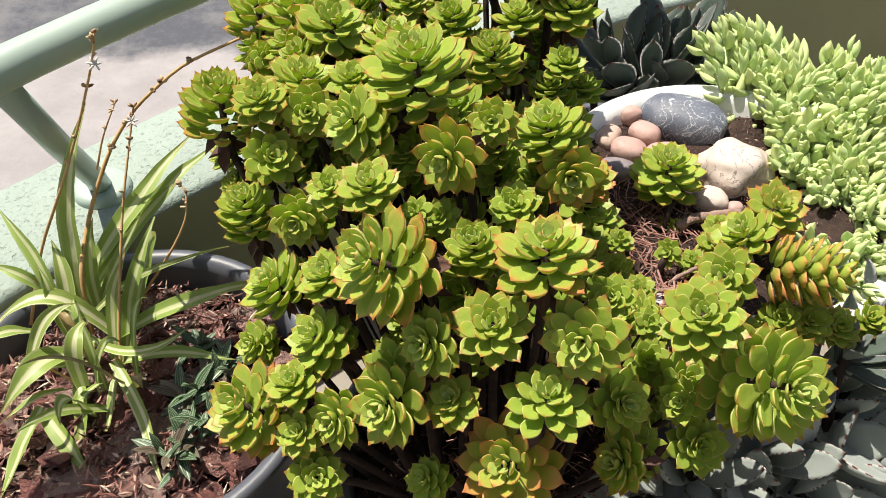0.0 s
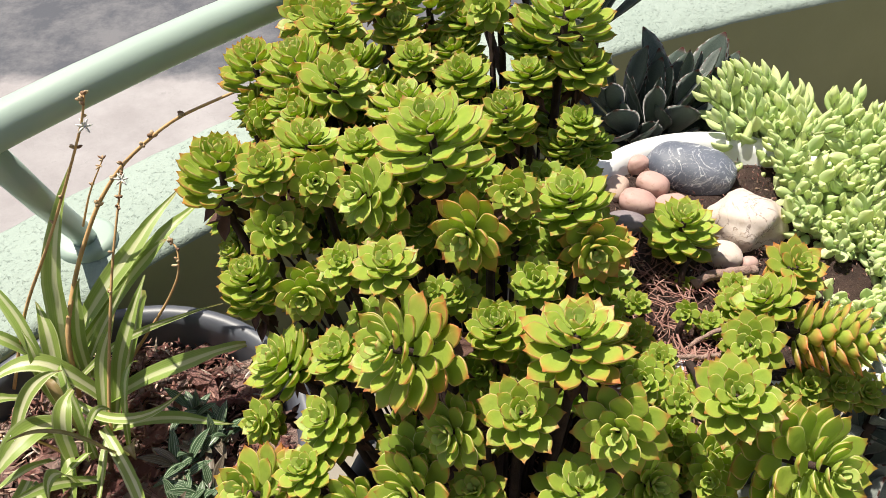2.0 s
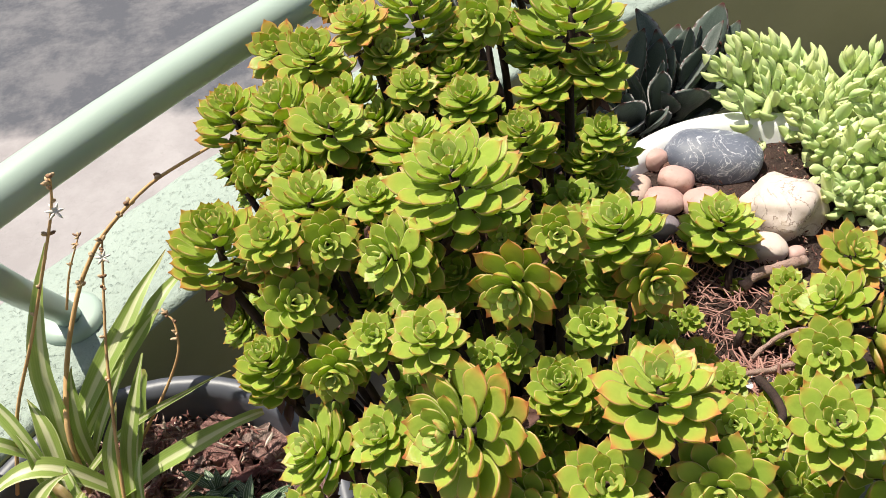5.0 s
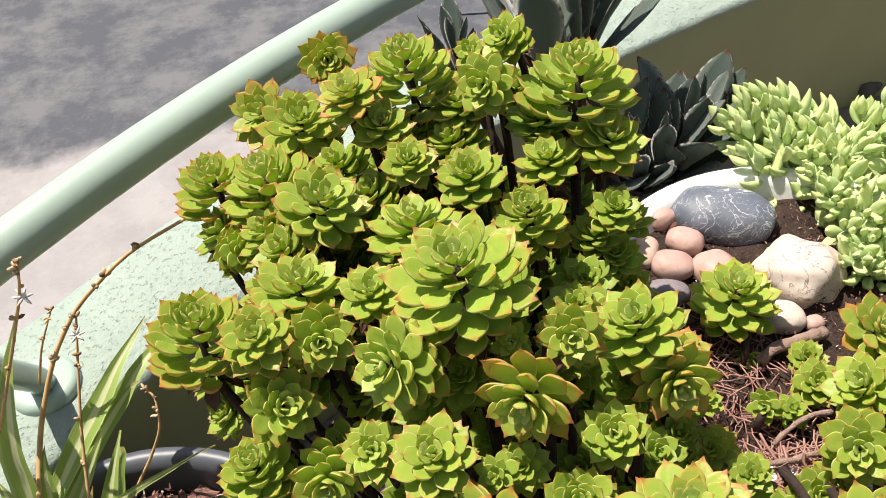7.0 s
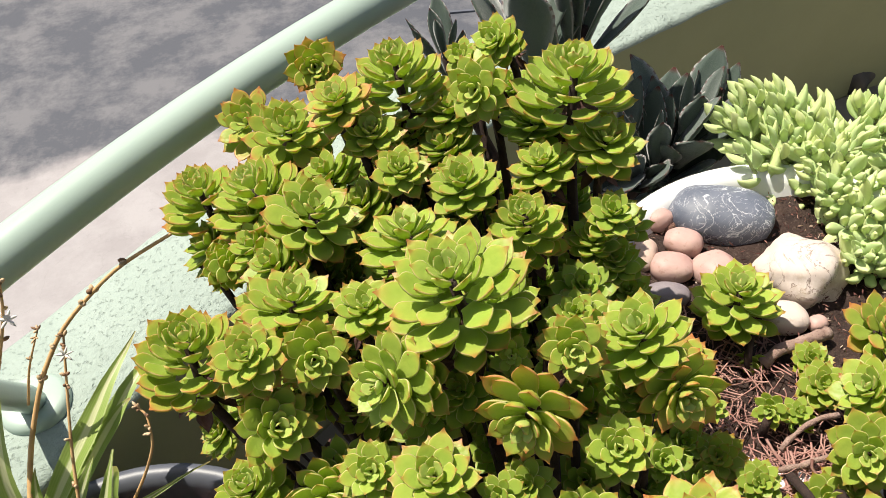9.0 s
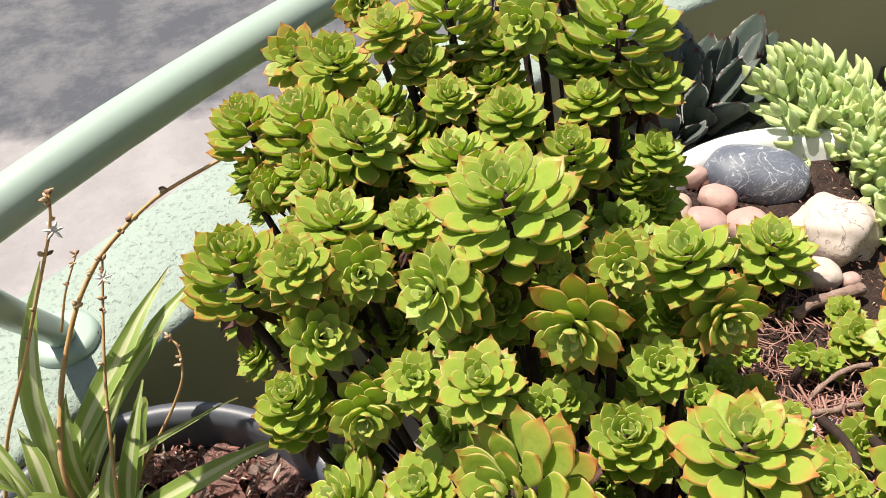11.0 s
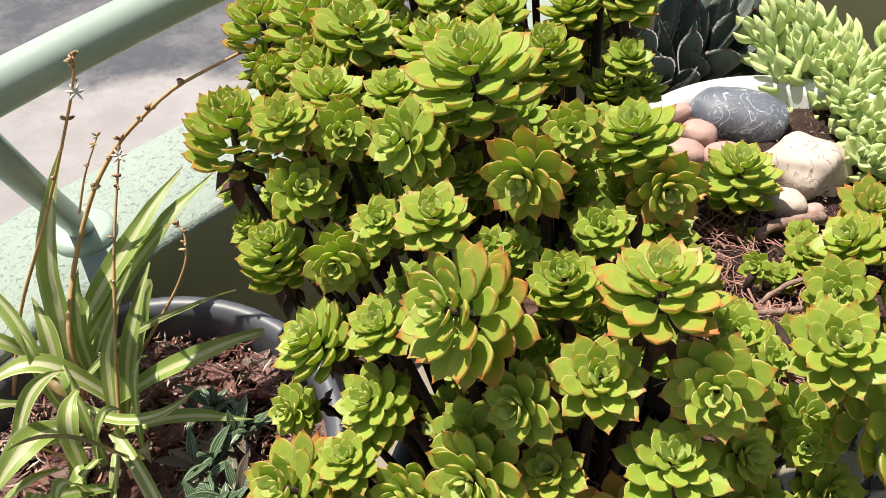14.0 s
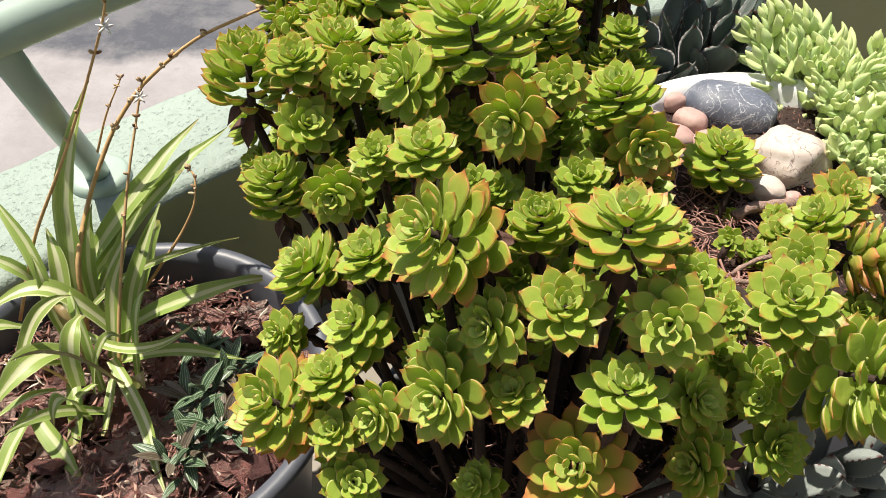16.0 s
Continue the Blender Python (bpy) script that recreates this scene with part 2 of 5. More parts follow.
def leaf_mesh(name, mat, widths, thick, cup, curl, m=4, ease=1.0):
    """A fleshy leaf of length 1 along y, its upper face towards z; widths are half widths from foot to tip, ease draws the steps towards the tip."""
    n = len(widths) - 1
    verts, uvs, faces, top, low = [], [], [], [], []
    for i, w in enumerate(widths):
        v = 1 - (1 - i / n) ** ease
        mid = curl * v * v
        full = min(1.0, w * 4) * (0.75 + 0.25 * math.sin(math.pi * v))
        row = []
        for j in range(m + 1):
            u = 2 * j / m - 1
            z = mid + cup * w * u * u
            verts.append((u * w, v, z + 0.15 * thick * (1 - u * u)))
            uvs.append(((u + 1) / 2, v))
            row.append(len(verts) - 1)
        top.append(row)
        row2 = [row[0]]
        for j in range(1, m):
            u = 2 * j / m - 1
            z = mid + cup * w * u * u
            verts.append((u * w, v, z - thick * full * (1 - u * u) ** 0.6))
            uvs.append(((u + 1) / 2, v))
            row2.append(len(verts) - 1)
        row2.append(row[-1])
        low.append(row2)
    for i in range(n):
        for j in range(m):
            faces.append((top[i][j], top[i][j + 1], top[i + 1][j + 1], top[i + 1][j]))
            faces.append((low[i][j + 1], low[i][j], low[i + 1][j], low[i + 1][j + 1]))
    me = bpy.data.meshes.new(name)
    me.from_pydata(verts, [], faces)
    layer = me.uv_layers.new(name="leaf")
    for loop in me.loops:
        layer.data[loop.index].uv = uvs[loop.vertex_index]
    me.materials.append(mat)
    me.shade_smooth()
    return me


def fleshy_leaf(name, mat, belly, thick, cup, curl, at=0.66, n=10, m=6):
    """A plump spoon-shaped leaf of length 1 along y with rounded edges and a small sharp tip; its upper face looks towards z."""
    verts, uvs, faces, top, low = [], [], [], [], []
    for i in range(n + 1):
        v = 1 - (1 - i / n) ** 1.45
        if v < at:
            q = v / at
            w = belly * (0.50 + 0.50 * (3 * q * q - 2 * q ** 3))
        else:
            w = belly * max(0.0, 1 - ((v - at) / (1 - at)) ** 1.75) ** 0.84
        if i == n:
            w, v = 0.004, 1.065
        mid = curl * v * v - 0.10 * math.sin(math.pi * min(v, 1.0)) * curl
        full = min(1.0, w * 5.5) * (0.62 + 0.38 * math.sin(math.pi * min(1.0, v * 0.9 + 0.08)))
        row = []
        for j in range(m + 1):
            g = math.pi / 2 * (2 * j / m - 1)
            u, c = math.sin(g), math.cos(g)
            verts.append((u * w, v, mid + cup * w * u * u + thick * full * 0.30 * c))
            uvs.append(((u + 1) / 2, min(v, 1.0)))
            row.append(len(verts) - 1)
        top.append(row)
        row2 = [row[0]]
        for j in range(1, m):
            g = math.pi / 2 * (2 * j / m - 1)
            u, c = math.sin(g), math.cos(g)
            verts.append((u * w, v, mid + cup * w * u * u - thick * full * c))
            uvs.append(((u + 1) / 2, min(v, 1.0)))
            row2.append(len(verts) - 1)
        row2.append(row[-1])
        low.append(row2)
    for i in range(n):
        for j in range(m):
            faces.append((top[i][j], top[i][j + 1], top[i + 1][j + 1], top[i + 1][j]))
            faces.append((low[i][j + 1], low[i][j], low[i + 1][j], low[i + 1][j + 1]))
    me = bpy.data.meshes.new(name)
    me.from_pydata(verts, [], faces)
    layer = me.uv_layers.new(name="leaf")
    for loop in me.loops:
        layer.data[loop.index].uv = uvs[loop.vertex_index]
    me.materials.append(mat)
    me.shade_smooth()
    return me


def gathered(name, places, parent):
    """One mesh of kind stuff from (mesh, matrix) pairs of one material."""
    verts, faces, uvs = [], [], []
    for shape, place in places:
        k = len(verts)
        verts += [place @ v.co for v in shape.vertices]
        faces += [tuple(k + q for q in f.vertices) for f in shape.polygons]
        flat = {lp.vertex_index: tuple(shape.uv_layers[0].data[lp.index].uv) for lp in shape.loops}
        uvs += [flat[q] for q in range(len(shape.vertices))]
    return tagged(link_mesh(name, verts, faces, places[0][0].materials[0], parent, uvs=uvs), kind="stuff")


# ---- the setting ----
def slab(name, outline, z0, z1, mat, kind="structure"):
    """A flat piece of the setting over an outline."""
    bm = bmesh.new()
    lo = [bm.verts.new((x, y, z0)) for x, y in outline]
    hi = [bm.verts.new((x, y, z1)) for x, y in outline]
    bm.faces.new(lo[::-1])
    bm.faces.new(hi)
    k = len(outline)
    for i in range(k):
        bm.faces.new((lo[i], lo[(i + 1) % k], hi[(i + 1) % k], hi[i]))
    ob = part(name, bm, mat, smooth=False)
    return tagged(ob, kind=kind)


tagged(slab("ground", [(-60, -60), (60, -60), (60, 60), (-60, 60)], -0.4, -0.2, M_CONC), "weathered mottled grey concrete yard with its far shade painted in", "ground")

M_PLASTER = plain("house_plaster", (0.26, 0.26, 0.22), (0.31, 0.31, 0.27), 4, 0.8, 0.4, 0.003)
tagged(slab("wall_house", [(-1.75, -1.42), (5.2, -1.42), (5.2, -1.158), (-1.75, -1.158)], -0.2, 3.1, M_PLASTER), "plain plastered house wall behind the terrace", "wall")

# the parapet follows a shallow arc; inner edge through three plan points
WALL_TOP, WALL_WIDE, FLOOR = 0.51, 0.21, 0.125


ARC = Vector((1.72, -1.33))


def arc(radius, degrees):
    """A plan point on the parapet's arc, and its outward way."""
    o = Vector((math.cos(radians(degrees)), math.sin(radians(degrees))))
    return ARC + o * radius, o


def parapet():
    bm = bmesh.new()
    rows = []
    prof = [(0.0, -0.195), (0.0, WALL_TOP - 0.012), (0.004, WALL_TOP - 0.004), (0.012, WALL_TOP), (WALL_WIDE * 0.5, WALL_TOP + 0.004), (WALL_WIDE - 0.015, WALL_TOP), (WALL_WIDE - 0.004, WALL_TOP - 0.006), (WALL_WIDE, WALL_TOP - 0.015), (WALL_WIDE, -0.195)]
    for i in range(220):
        p, o = arc(3.117, 178.5 - 177 * i / 219)
        rows.append([])
        for j, (w, h) in enumerate(prof):
            wob = 0.0025 * noise.noise(Vector((p.x * 14, p.y * 14, j * 0.7))) if 0 < j < 8 else 0
            q = p + o * (w + wob)
            rows[-1].append(bm.verts.new((q.x, q.y, h + wob)))
    for a, b in zip(rows, rows[1:]):
        for j in range(len(prof) - 1):
            f = bm.faces.new((a[j], a[j + 1], b[j + 1], b[j]))
            f.material_index = 1 if j == 0 else 0
    ob = part("wall_parapet", bm, M_PAINT)
    ob.data.materials.append(M_FACE)
    return tagged(ob, "curved low parapet wall in rough mint-green paint", "wall", kind="structure")


parapet()
tagged(slab("floor", [tuple(arc(3.115, 2 + 176 * i / 60)[0]) for i in range(61)], -0.19, FLOOR, M_TILE), "beige tiled terrace floor behind the parapet", "floor")


def railing():
    base = new("handrail")
    tagged(base, "mint-green painted steel tube handrail on a leaning round post", "railing")
    base.location = (-0.505, 0.980, WALL_TOP + 0.002)
    turn = [radians(200 - 150 * i / 80) for i in range(81)]
    way = [Vector((1.343 + 2.396 * math.cos(a), -0.801 + 2.396 * math.sin(a), 0.864)) for a in turn]
    part("rail_tube", tube(bmesh.new(), [p - base.location for p in way], [0.0232] * len(way), 28), M_RAIL, base, "mint-green tube with chipped paint and rust specks")
    top = Vector((-0.466, 0.772, 0.850)) - base.location
    part("post", tube(bmesh.new(), [Vector((0, 0, 0.004)), top * 0.08 + Vector((0, 0, 0.012)), top * 0.5, top], [0.0165] * 4, 20), M_RAIL, base)
    bm = lathe([(0.0, 0.014), (0.034, 0.014), (0.041, 0.011), (0.043, 0.004), (0.043, -0.004)], 32)
    part("flange", bm, M_RAIL, base, "thickly painted round foot plate")
    return base


railing()


LIFT = 0.20 - FLOOR


def pot(name, at, profile, mat, label, soil_r, soil_h):
    profile = [(r, h if h < 0.02 else h + LIFT) for r, h in profile]
    soil_h += LIFT
    thing = new(name)
    thing.location = (at[0], at[1], FLOOR)
    tagged(thing, label, "plant pot")
    part("pot_body", lathe(profile, 72), mat, thing)
    bm = bmesh.new()
    rings = []
    for i in range(15):
        r = soil_r * i / 14
        rings.append([])
        for j in range(48):
            a = 2 * math.pi * j / 48
            p = Vector((r * math.cos(a), r * math.sin(a), soil_h))
            p.z += 0.012 * noise.noise(p * 22 + Vector((*at, 0.3)) * 3) + 0.006 * noise.noise(p * 70)
            rings[-1].append(bm.verts.new(p))
    for a, b in zip(rings, rings[1:]):
        for j in range(48):
            bm.faces.new((a[j], a[(j + 1) % 48], b[(j + 1) % 48], b[j]))
    bmesh.ops.remove_doubles(bm, verts=bm.verts, dist=1e-5)
    part("soil", bm, M_SOIL, thing, "dark crumbly potting soil")
    return thing


# the planters stand on the terrace floor
bowl = pot("white_bowl_planter", (0.325, 0.75), [(0.0, 0.0), (0.072, 0.0), (0.082, 0.012), (0.096, 0.26), (0.118, 0.36), (0.150, 0.435), (0.182, 0.480), (0.203, 0.494), (0.207, 0.510), (0.204, 0.519), (0.198, 0.522), (0.184, 0.519), (0.180, 0.508), (0.170, 0.488)], M_WHITE, "round white bowl planter with pebbles and small succulents", 0.180, 0.497)
clump_pot = pot("grey_planter", (0.065, 0.50), [(0.0, 0.0), (0.12, 0.0), (0.13, 0.01), (0.172, 0.35), (0.184, 0.362), (0.187, 0.378), (0.181, 0.383), (0.169, 0.380), (0.166, 0.365), (0.158, 0.30)], M_MIDGREY, "grey round pot under the rosette clump", 0.166, 0.335)
dark_pot = pot("dark_planter", (-0.387, 0.648), [(0.0, 0.0), (0.165, 0.0), (0.175, 0.01), (0.200, 0.225), (0.207, 0.258), (0.222, 0.268), (0.230, 0.283), (0.228, 0.292), (0.220, 0.295), (0.210, 0.291), (0.205, 0.278), (0.196, 0.19)], M_GREYPOT, "large dark grey plastic pot filled with bark chips", 0.199, 0.236)


# ---- echeverias ----
def pointed(foot, belly, at, power, n=12, ease=1.25):
    """Half widths of a leaf that widens from its foot and closes to a sharp point."""
    out = []
    for i in range(n + 1):
        v = 1 - (1 - i / n) ** ease
        if v < at:
            q = v / at
            out.append(foot + (belly - foot) * (3 * q * q - 2 * q ** 3))
        else:
            out.append(max(0.002, belly * (1 - ((v - at) / (1 - at)) ** power)))
    return tuple(out)


LEAVES = [fleshy_leaf("echeveria_leaf", M_ECH, belly, th, cup, curl) for belly, th, cup, curl in ((0.300, 0.135, 0.16, 0.06), (0.285, 0.150, 0.22, 0.12), (0.318, 0.125, 0.12, 0.00), (0.292, 0.140, 0.18, 0.16))]
CUPPED = [fleshy_leaf("echeveria_leaf", M_ECH, belly, th, cup, curl) for belly, th, cup, curl in ((0.325, 0.14, 0.24, 0.14), (0.310, 0.15, 0.30, 0.20), (0.340, 0.13, 0.20, 0.10))]
M_DRY = plain("dry_leaf", (0.07, 0.032, 0.026), (0.14, 0.072, 0.055), 50, 0.8, 0.5, 0.002)
DRY = leaf_mesh("dry_leaf", M_DRY, pointed(0.185, 0.318, 0.66, 1.4), 0.03, 0.7, -0.3)
CLUMP, BOWL = (0.065, 0.50, 0.54), (0.325, 0.75, 0.69)
rng = random.Random(4)
HEADS = []


def echeveria(x, y, z, r, drop=0.0, axis=None, red=0.2, root=CLUMP, close=0.0, young=False, label=""):
    """One rosette of radius r with its stem; the heart lies at x, y, z, the leaves go down the stem by drop."""
    heart = Vector((x, y, z))
    if axis is None:
        k = max(0.0, min(1.0, (0.82 - y) / 0.40))
        axis = (max(-0.6, min(0.6, (x - 0.02) * 2.2)) if root is CLUMP else (x - 0.30) * 1.2, -0.72 * k, 1.0)
        axis = Vector(axis) + Vector((-0.28 if root is CLUMP else -0.1, 0.0, 0)) + Vector((rng.uniform(-0.12, 0.12), rng.uniform(-0.12, 0.12), 0))
    up = Vector(axis).normalized()
    drop = max(drop, 0.55 * r)
    r *= 1.18
    red = 0.10 + 0.98 * red
    thing = new("echeveria")
    thing.matrix_basis = Matrix.Translation(heart) @ up.to_track_quat("Z", "Y").to_matrix().to_4x4()
    tagged(thing, label or ("red-tipped green echeveria rosette on a woody stem" if red < 0.45 else "rust-edged green echeveria rosette on a woody stem"), "succulent", "echeveria rosettes")
    HEADS.append((heart, up, r, root))
    spin = rng.uniform(0, 6.28)
    open_to = rng.uniform(64, 74) - close
    dome = drop > 0.9 * r and up.z > 0.86 and not young
    open_to -= 10 if dome else 0
    size = (0.90 if dome else 1.0) * max(0.80, min(1.12, (0.033 / r) ** 0.45))
    n = round((13 if r < 0.02 else 19) + (14 if r < 0.02 else 17 if dome else 24) * drop / r / size ** 2)
    full = round((15 if r < 0.02 else 20) / size ** 1.5)
    places = []
    for i in range(n):
        f = i / (n - 1)
        g = min(1.0, i / full)
        a = spin + i * 2.39996 + rng.uniform(-0.10, 0.10)
        th = radians(9 + (open_to - 9) * g ** 0.55 + 18 * max(0.0, f - 0.3)) + rng.uniform(-0.07, 0.07)
        ln = r * size * (0.24 + 0.58 * g ** 0.75) * rng.uniform(0.92, 1.07)
        rad = Vector((math.cos(a), math.sin(a), 0))
        d = rad * math.sin(th) + Vector((0, 0, math.cos(th)))
        nz = -rad * math.cos(th) + Vector((0, 0, math.sin(th)))
        foot = rad * (0.04 + (0.94 - 0.82 * size) * g) * r + Vector((0, 0, -0.12 * r - (drop + 0.12 * r) * f ** 1.05))
        wide = rng.uniform(0.92, 1.07) * (1.0 + 0.22 * (1 - g))
        place = Matrix.Translation(foot) @ Matrix((d.cross(nz), d, nz)).transposed().to_4x4() @ Matrix.Rotation(rng.uniform(-0.10, 0.10), 4, "Y") @ Matrix.Diagonal((ln * wide, ln, ln, 1))
        shape = CUPPED[rng.randrange(3)] if dome else LEAVES[rng.randrange(4)]
        if young:
            places.append((shape, place))
            continue
        ob = new("leaf", shape)
        ob.parent = thing
        ob.matrix_basis = place
        # colour holds rust, pale heart, and painted shade growing down the stem
        ob.color = (min(1.0, red * rng.uniform(0.55, 1.25) * (0.55 + 0.7 * f)), max(0.0, 0.75 - 2.0 * g), max(0.0, f - 0.5) * 1.9 * rng.uniform(0.6, 1.0), 1)
    if young:
        # side shoots all carry the same amount of painted shade
        gathered("foliage", places, thing).color = (red * 0.6, 0.0, 0.6, 1)
    # stem from under the rosette to the soil
    top = heart - up * (0.35 * r)
    end = heart - up * (0.25 * r + drop + 0.01)
    base = Vector(root)
    reach = 0.125 if root is CLUMP else 0.15
    off = Vector((x - base.x, y - base.y, 0)) * (0.45 if root is CLUMP else 0.9)
    if off.length > reach:
        off *= reach / off.length
    foot = base + off
    back = thing.matrix_basis.inverted()
    pts = [back @ p for p in [top] + bend(end, end - up * 0.05, foot + Vector((0, 0, 0.09)) + off * 0.5, foot - Vector((0, 0, 0.02)), 9)]
    if root is CLUMP and not young:
        dead = []
        for i in range(7):
            a = i * 2.4 + rng.uniform(-0.3, 0.3)
            rad = Vector((math.cos(a), math.sin(a), 0))
            th = radians(rng.uniform(105, 150))
            d = rad * math.sin(th) + Vector((0, 0, math.cos(th)))
            nz = -rad * math.cos(th) + Vector((0, 0, math.sin(th)))
            dead.append((DRY, Matrix.Translation(Vector((0, 0, -0.2 * r - drop - 0.005 * i))) @ Matrix((d.cross(nz), d, nz)).transposed().to_4x4() @ Matrix.Diagonal((r * 0.45, r * 0.65, r * 0.5, 1))))
        gathered("dry_leaves", dead, thing)
    w = 0.0013 if young else 0.0025 + r * 0.035
    part("stem", tube(bmesh.new(), pts, [w * 0.7] + [w * (1 + 0.3 * i / 9) for i in range(10)], 7), M_STEM, thing)
    return thing


echeveria(-0.156, 0.629, 0.873, 0.0275, 0.015, (0.35, -0.49, 0.80), 0.22)
echeveria(-0.137, 0.581, 0.831, 0.0250, 0.025, (-0.11, -0.90, 0.43), 0.22)
echeveria(-0.169, 0.551, 0.792, 0.0330, 0.026, (-0.65, -0.04, 0.75), 0.15)
echeveria(-0.108, 0.533, 0.822, 0.0267, 0.015, (-0.36, -0.15, 0.91), 0.20)
echeveria(-0.069, 0.471, 0.903, 0.0429, 0.046, (-0.68, -0.36, 0.63), 0.50)
echeveria(-0.061, 0.540, 0.924, 0.0263, 0.018, (-0.05, -0.15, 0.98), 0.25)
echeveria(-0.099, 0.570, 0.891, 0.0198, 0.020, (-0.10, -0.38, 0.91), 0.15)
echeveria(-0.087, 0.599, 0.939, 0.0290, 0.038, (-0.64, -0.45, 0.61), 0.15)
echeveria(-0.124, 0.655, 0.903, 0.0248, 0.021, (0.07, -0.76, 0.64), 0.25)
echeveria(-0.168, 0.661, 0.920, 0.0251, 0.022, (-0.01, -0.34, 0.93), 0.40)
echeveria(-0.214, 0.701, 0.909, 0.0406, 0.056, (0.05, -0.03, 0.99), 0.40)
echeveria(-0.107, 0.791, 0.924, 0.0375, 0.027, (0.25, -0.21, 0.94), 0.30)
echeveria(-0.133, 0.722, 0.907, 0.0361, 0.022, (0.18, 0.09, 0.98), 0.35)
echeveria(-0.083, 0.673, 0.933, 0.0226, 0.012, (0.08, -0.16, 0.98), 0.20)
echeveria(-0.029, 0.645, 0.985, 0.0460, 0.046, (-0.20, -0.05, 1.0), 0.25)
echeveria(0.046, 0.739, 0.928, 0.0284, 0.049, (-0.12, -0.18, 0.97), 0.30)
echeveria(0.040, 0.593, 0.940, 0.0210, 0.016, (-0.20, -0.73, 0.65), 0.35)
echeveria(0.087, 0.610, 0.934, 0.0314, 0.025, (-0.28, 0.00, 0.95), 0.15)
echeveria(-0.003, 0.554, 0.927, 0.0307, 0.017, (-0.50, -0.82, 0.27), 0.50)
echeveria(0.060, 0.553, 0.884, 0.0217, 0.012, (-0.15, -0.37, 0.91), 0.10)
echeveria(0.023, 0.508, 0.890, 0.0273, 0.036, (-0.14, -0.17, 0.97), 0.15)
echeveria(0.079, 0.476, 0.924, 0.0386, 0.028, (-0.04, 0.06, 0.99), 0.50)
echeveria(0.110, 0.567, 0.897, 0.0274, 0.015, (0.03, -0.94, 0.37), 0.60)
echeveria(0.252, 0.751, 0.771, 0.0382, 0.040, (0.00, -0.05, 1.00), 0.20, BOWL)
echeveria(-0.122, 0.496, 0.778, 0.0295, 0.030, (-0.49, -0.23, 0.83), 0.15)
echeveria(-0.020, 0.435, 0.839, 0.0275, 0.018, (-0.66, -0.55, 0.51), 0.20)
echeveria(0.039, 0.441, 0.862, 0.0302, 0.017, (-0.06, -0.33, 0.94), 0.30)
echeveria(0.103, 0.414, 0.869, 0.0307, 0.020, (-0.39, -0.71, 0.59), 0.30)
echeveria(0.211, 0.465, 0.847, 0.0341, 0.021, (-0.22, -0.30, 0.93), 0.25, BOWL)
echeveria(0.282, 0.608, 0.801, 0.0304, 0.017, (-0.61, 0.07, 0.78), 0.20, BOWL)
echeveria(0.261, 0.557, 0.788, 0.0285, 0.016, (-0.46, -0.53, 0.71), 0.20, BOWL)
echeveria(0.135, 0.469, 0.860, 0.0182, 0.010, (-0.36, -0.52, 0.77), 0.10)
echeveria(-0.036, 0.801, 0.938, 0.0214, 0.017, (0.04, -0.32, 0.94), 0.25)
echeveria(0.000, 0.801, 0.916, 0.0192, 0.011, (-0.40, -0.37, 0.83), 0.25)
echeveria(-0.188, 0.610, 0.846, 0.0279, 0.050, (-0.09, -0.06, 0.99), 0.15)
echeveria(-0.191, 0.537, 0.711, 0.0212, 0.023, (-0.54, -0.51, 0.66), 0.15)
echeveria(-0.090, 0.978, 0.922, 0.0252, 0.017, (0.02, -0.84, 0.55), 0.60)
echeveria(-0.078, 0.853, 0.978, 0.0261, 0.013, (-0.25, -0.14, 0.95), 0.60)
echeveria(-0.025, 0.889, 0.986, 0.0388, 0.056, (-0.10, 0.0, 1.0), 0.30)
echeveria(0.031, 0.840, 0.967, 0.0257, 0.014, (-0.47, -0.68, 0.56), 0.20)
echeveria(0.057, 0.883, 0.984, 0.0219, 0.017, (-0.51, -0.38, 0.76), 0.15)
echeveria(0.113, 0.835, 0.991, 0.0463, 0.050, (0.0, -0.05, 1.0), 0.25)
echeveria(0.128, 0.794, 0.938, 0.0288, 0.021, (0.04, -0.17, 0.98), 0.20)
echeveria(0.075, 0.796, 0.926, 0.0256, 0.015, (-0.14, 0.04, 0.98), 0.25)
echeveria(-0.053, 0.839, 0.950, 0.0241, 0.019, (-0.01, -0.29, 0.95), 0.25)
echeveria(-0.165, 0.968, 0.885, 0.0340, 0.018, (-0.26, -0.50, 0.81), 0.60)
echeveria(-0.121, 0.900, 0.923, 0.0356, 0.024, (0.10, -0.31, 0.94), 0.40)
echeveria(-0.043, 0.726, 0.950, 0.0344, 0.019, (0.01, 0.25, 0.96), 0.25)
echeveria(-0.209, 0.880, 0.899, 0.0386, 0.047, (-0.09, -0.02, 0.98), 0.50)
echeveria(-0.163, 0.850, 0.918, 0.0432, 0.047, (-0.28, 0.10, 0.94), 0.35)
echeveria(0.003, 0.606, 0.931, 0.0133, 0.007, (-0.18, -0.56, 0.81), 0.15)
echeveria(-0.180, 0.799, 0.867, 0.0185, 0.032, (0.54, -0.60, 0.59), 0.20)
echeveria(0.031, 0.890, 0.968, 0.0148, 0.010, (-0.33, -0.59, 0.73), 0.30)
echeveria(0.140, 0.630, 0.850, 0.0210, 0.018, (-0.10, -0.30, 1.00), 0.80)
echeveria(-0.136, 0.464, 0.755, 0.0248, 0.014, (-0.20, -0.08, 0.97), 0.20)
echeveria(-0.193, 0.456, 0.730, 0.0409, 0.053, (-0.51, -0.31, 0.80), 0.60)
echeveria(-0.132, 0.431, 0.721, 0.0212, 0.012, (-0.19, -0.38, 0.90), 0.25)
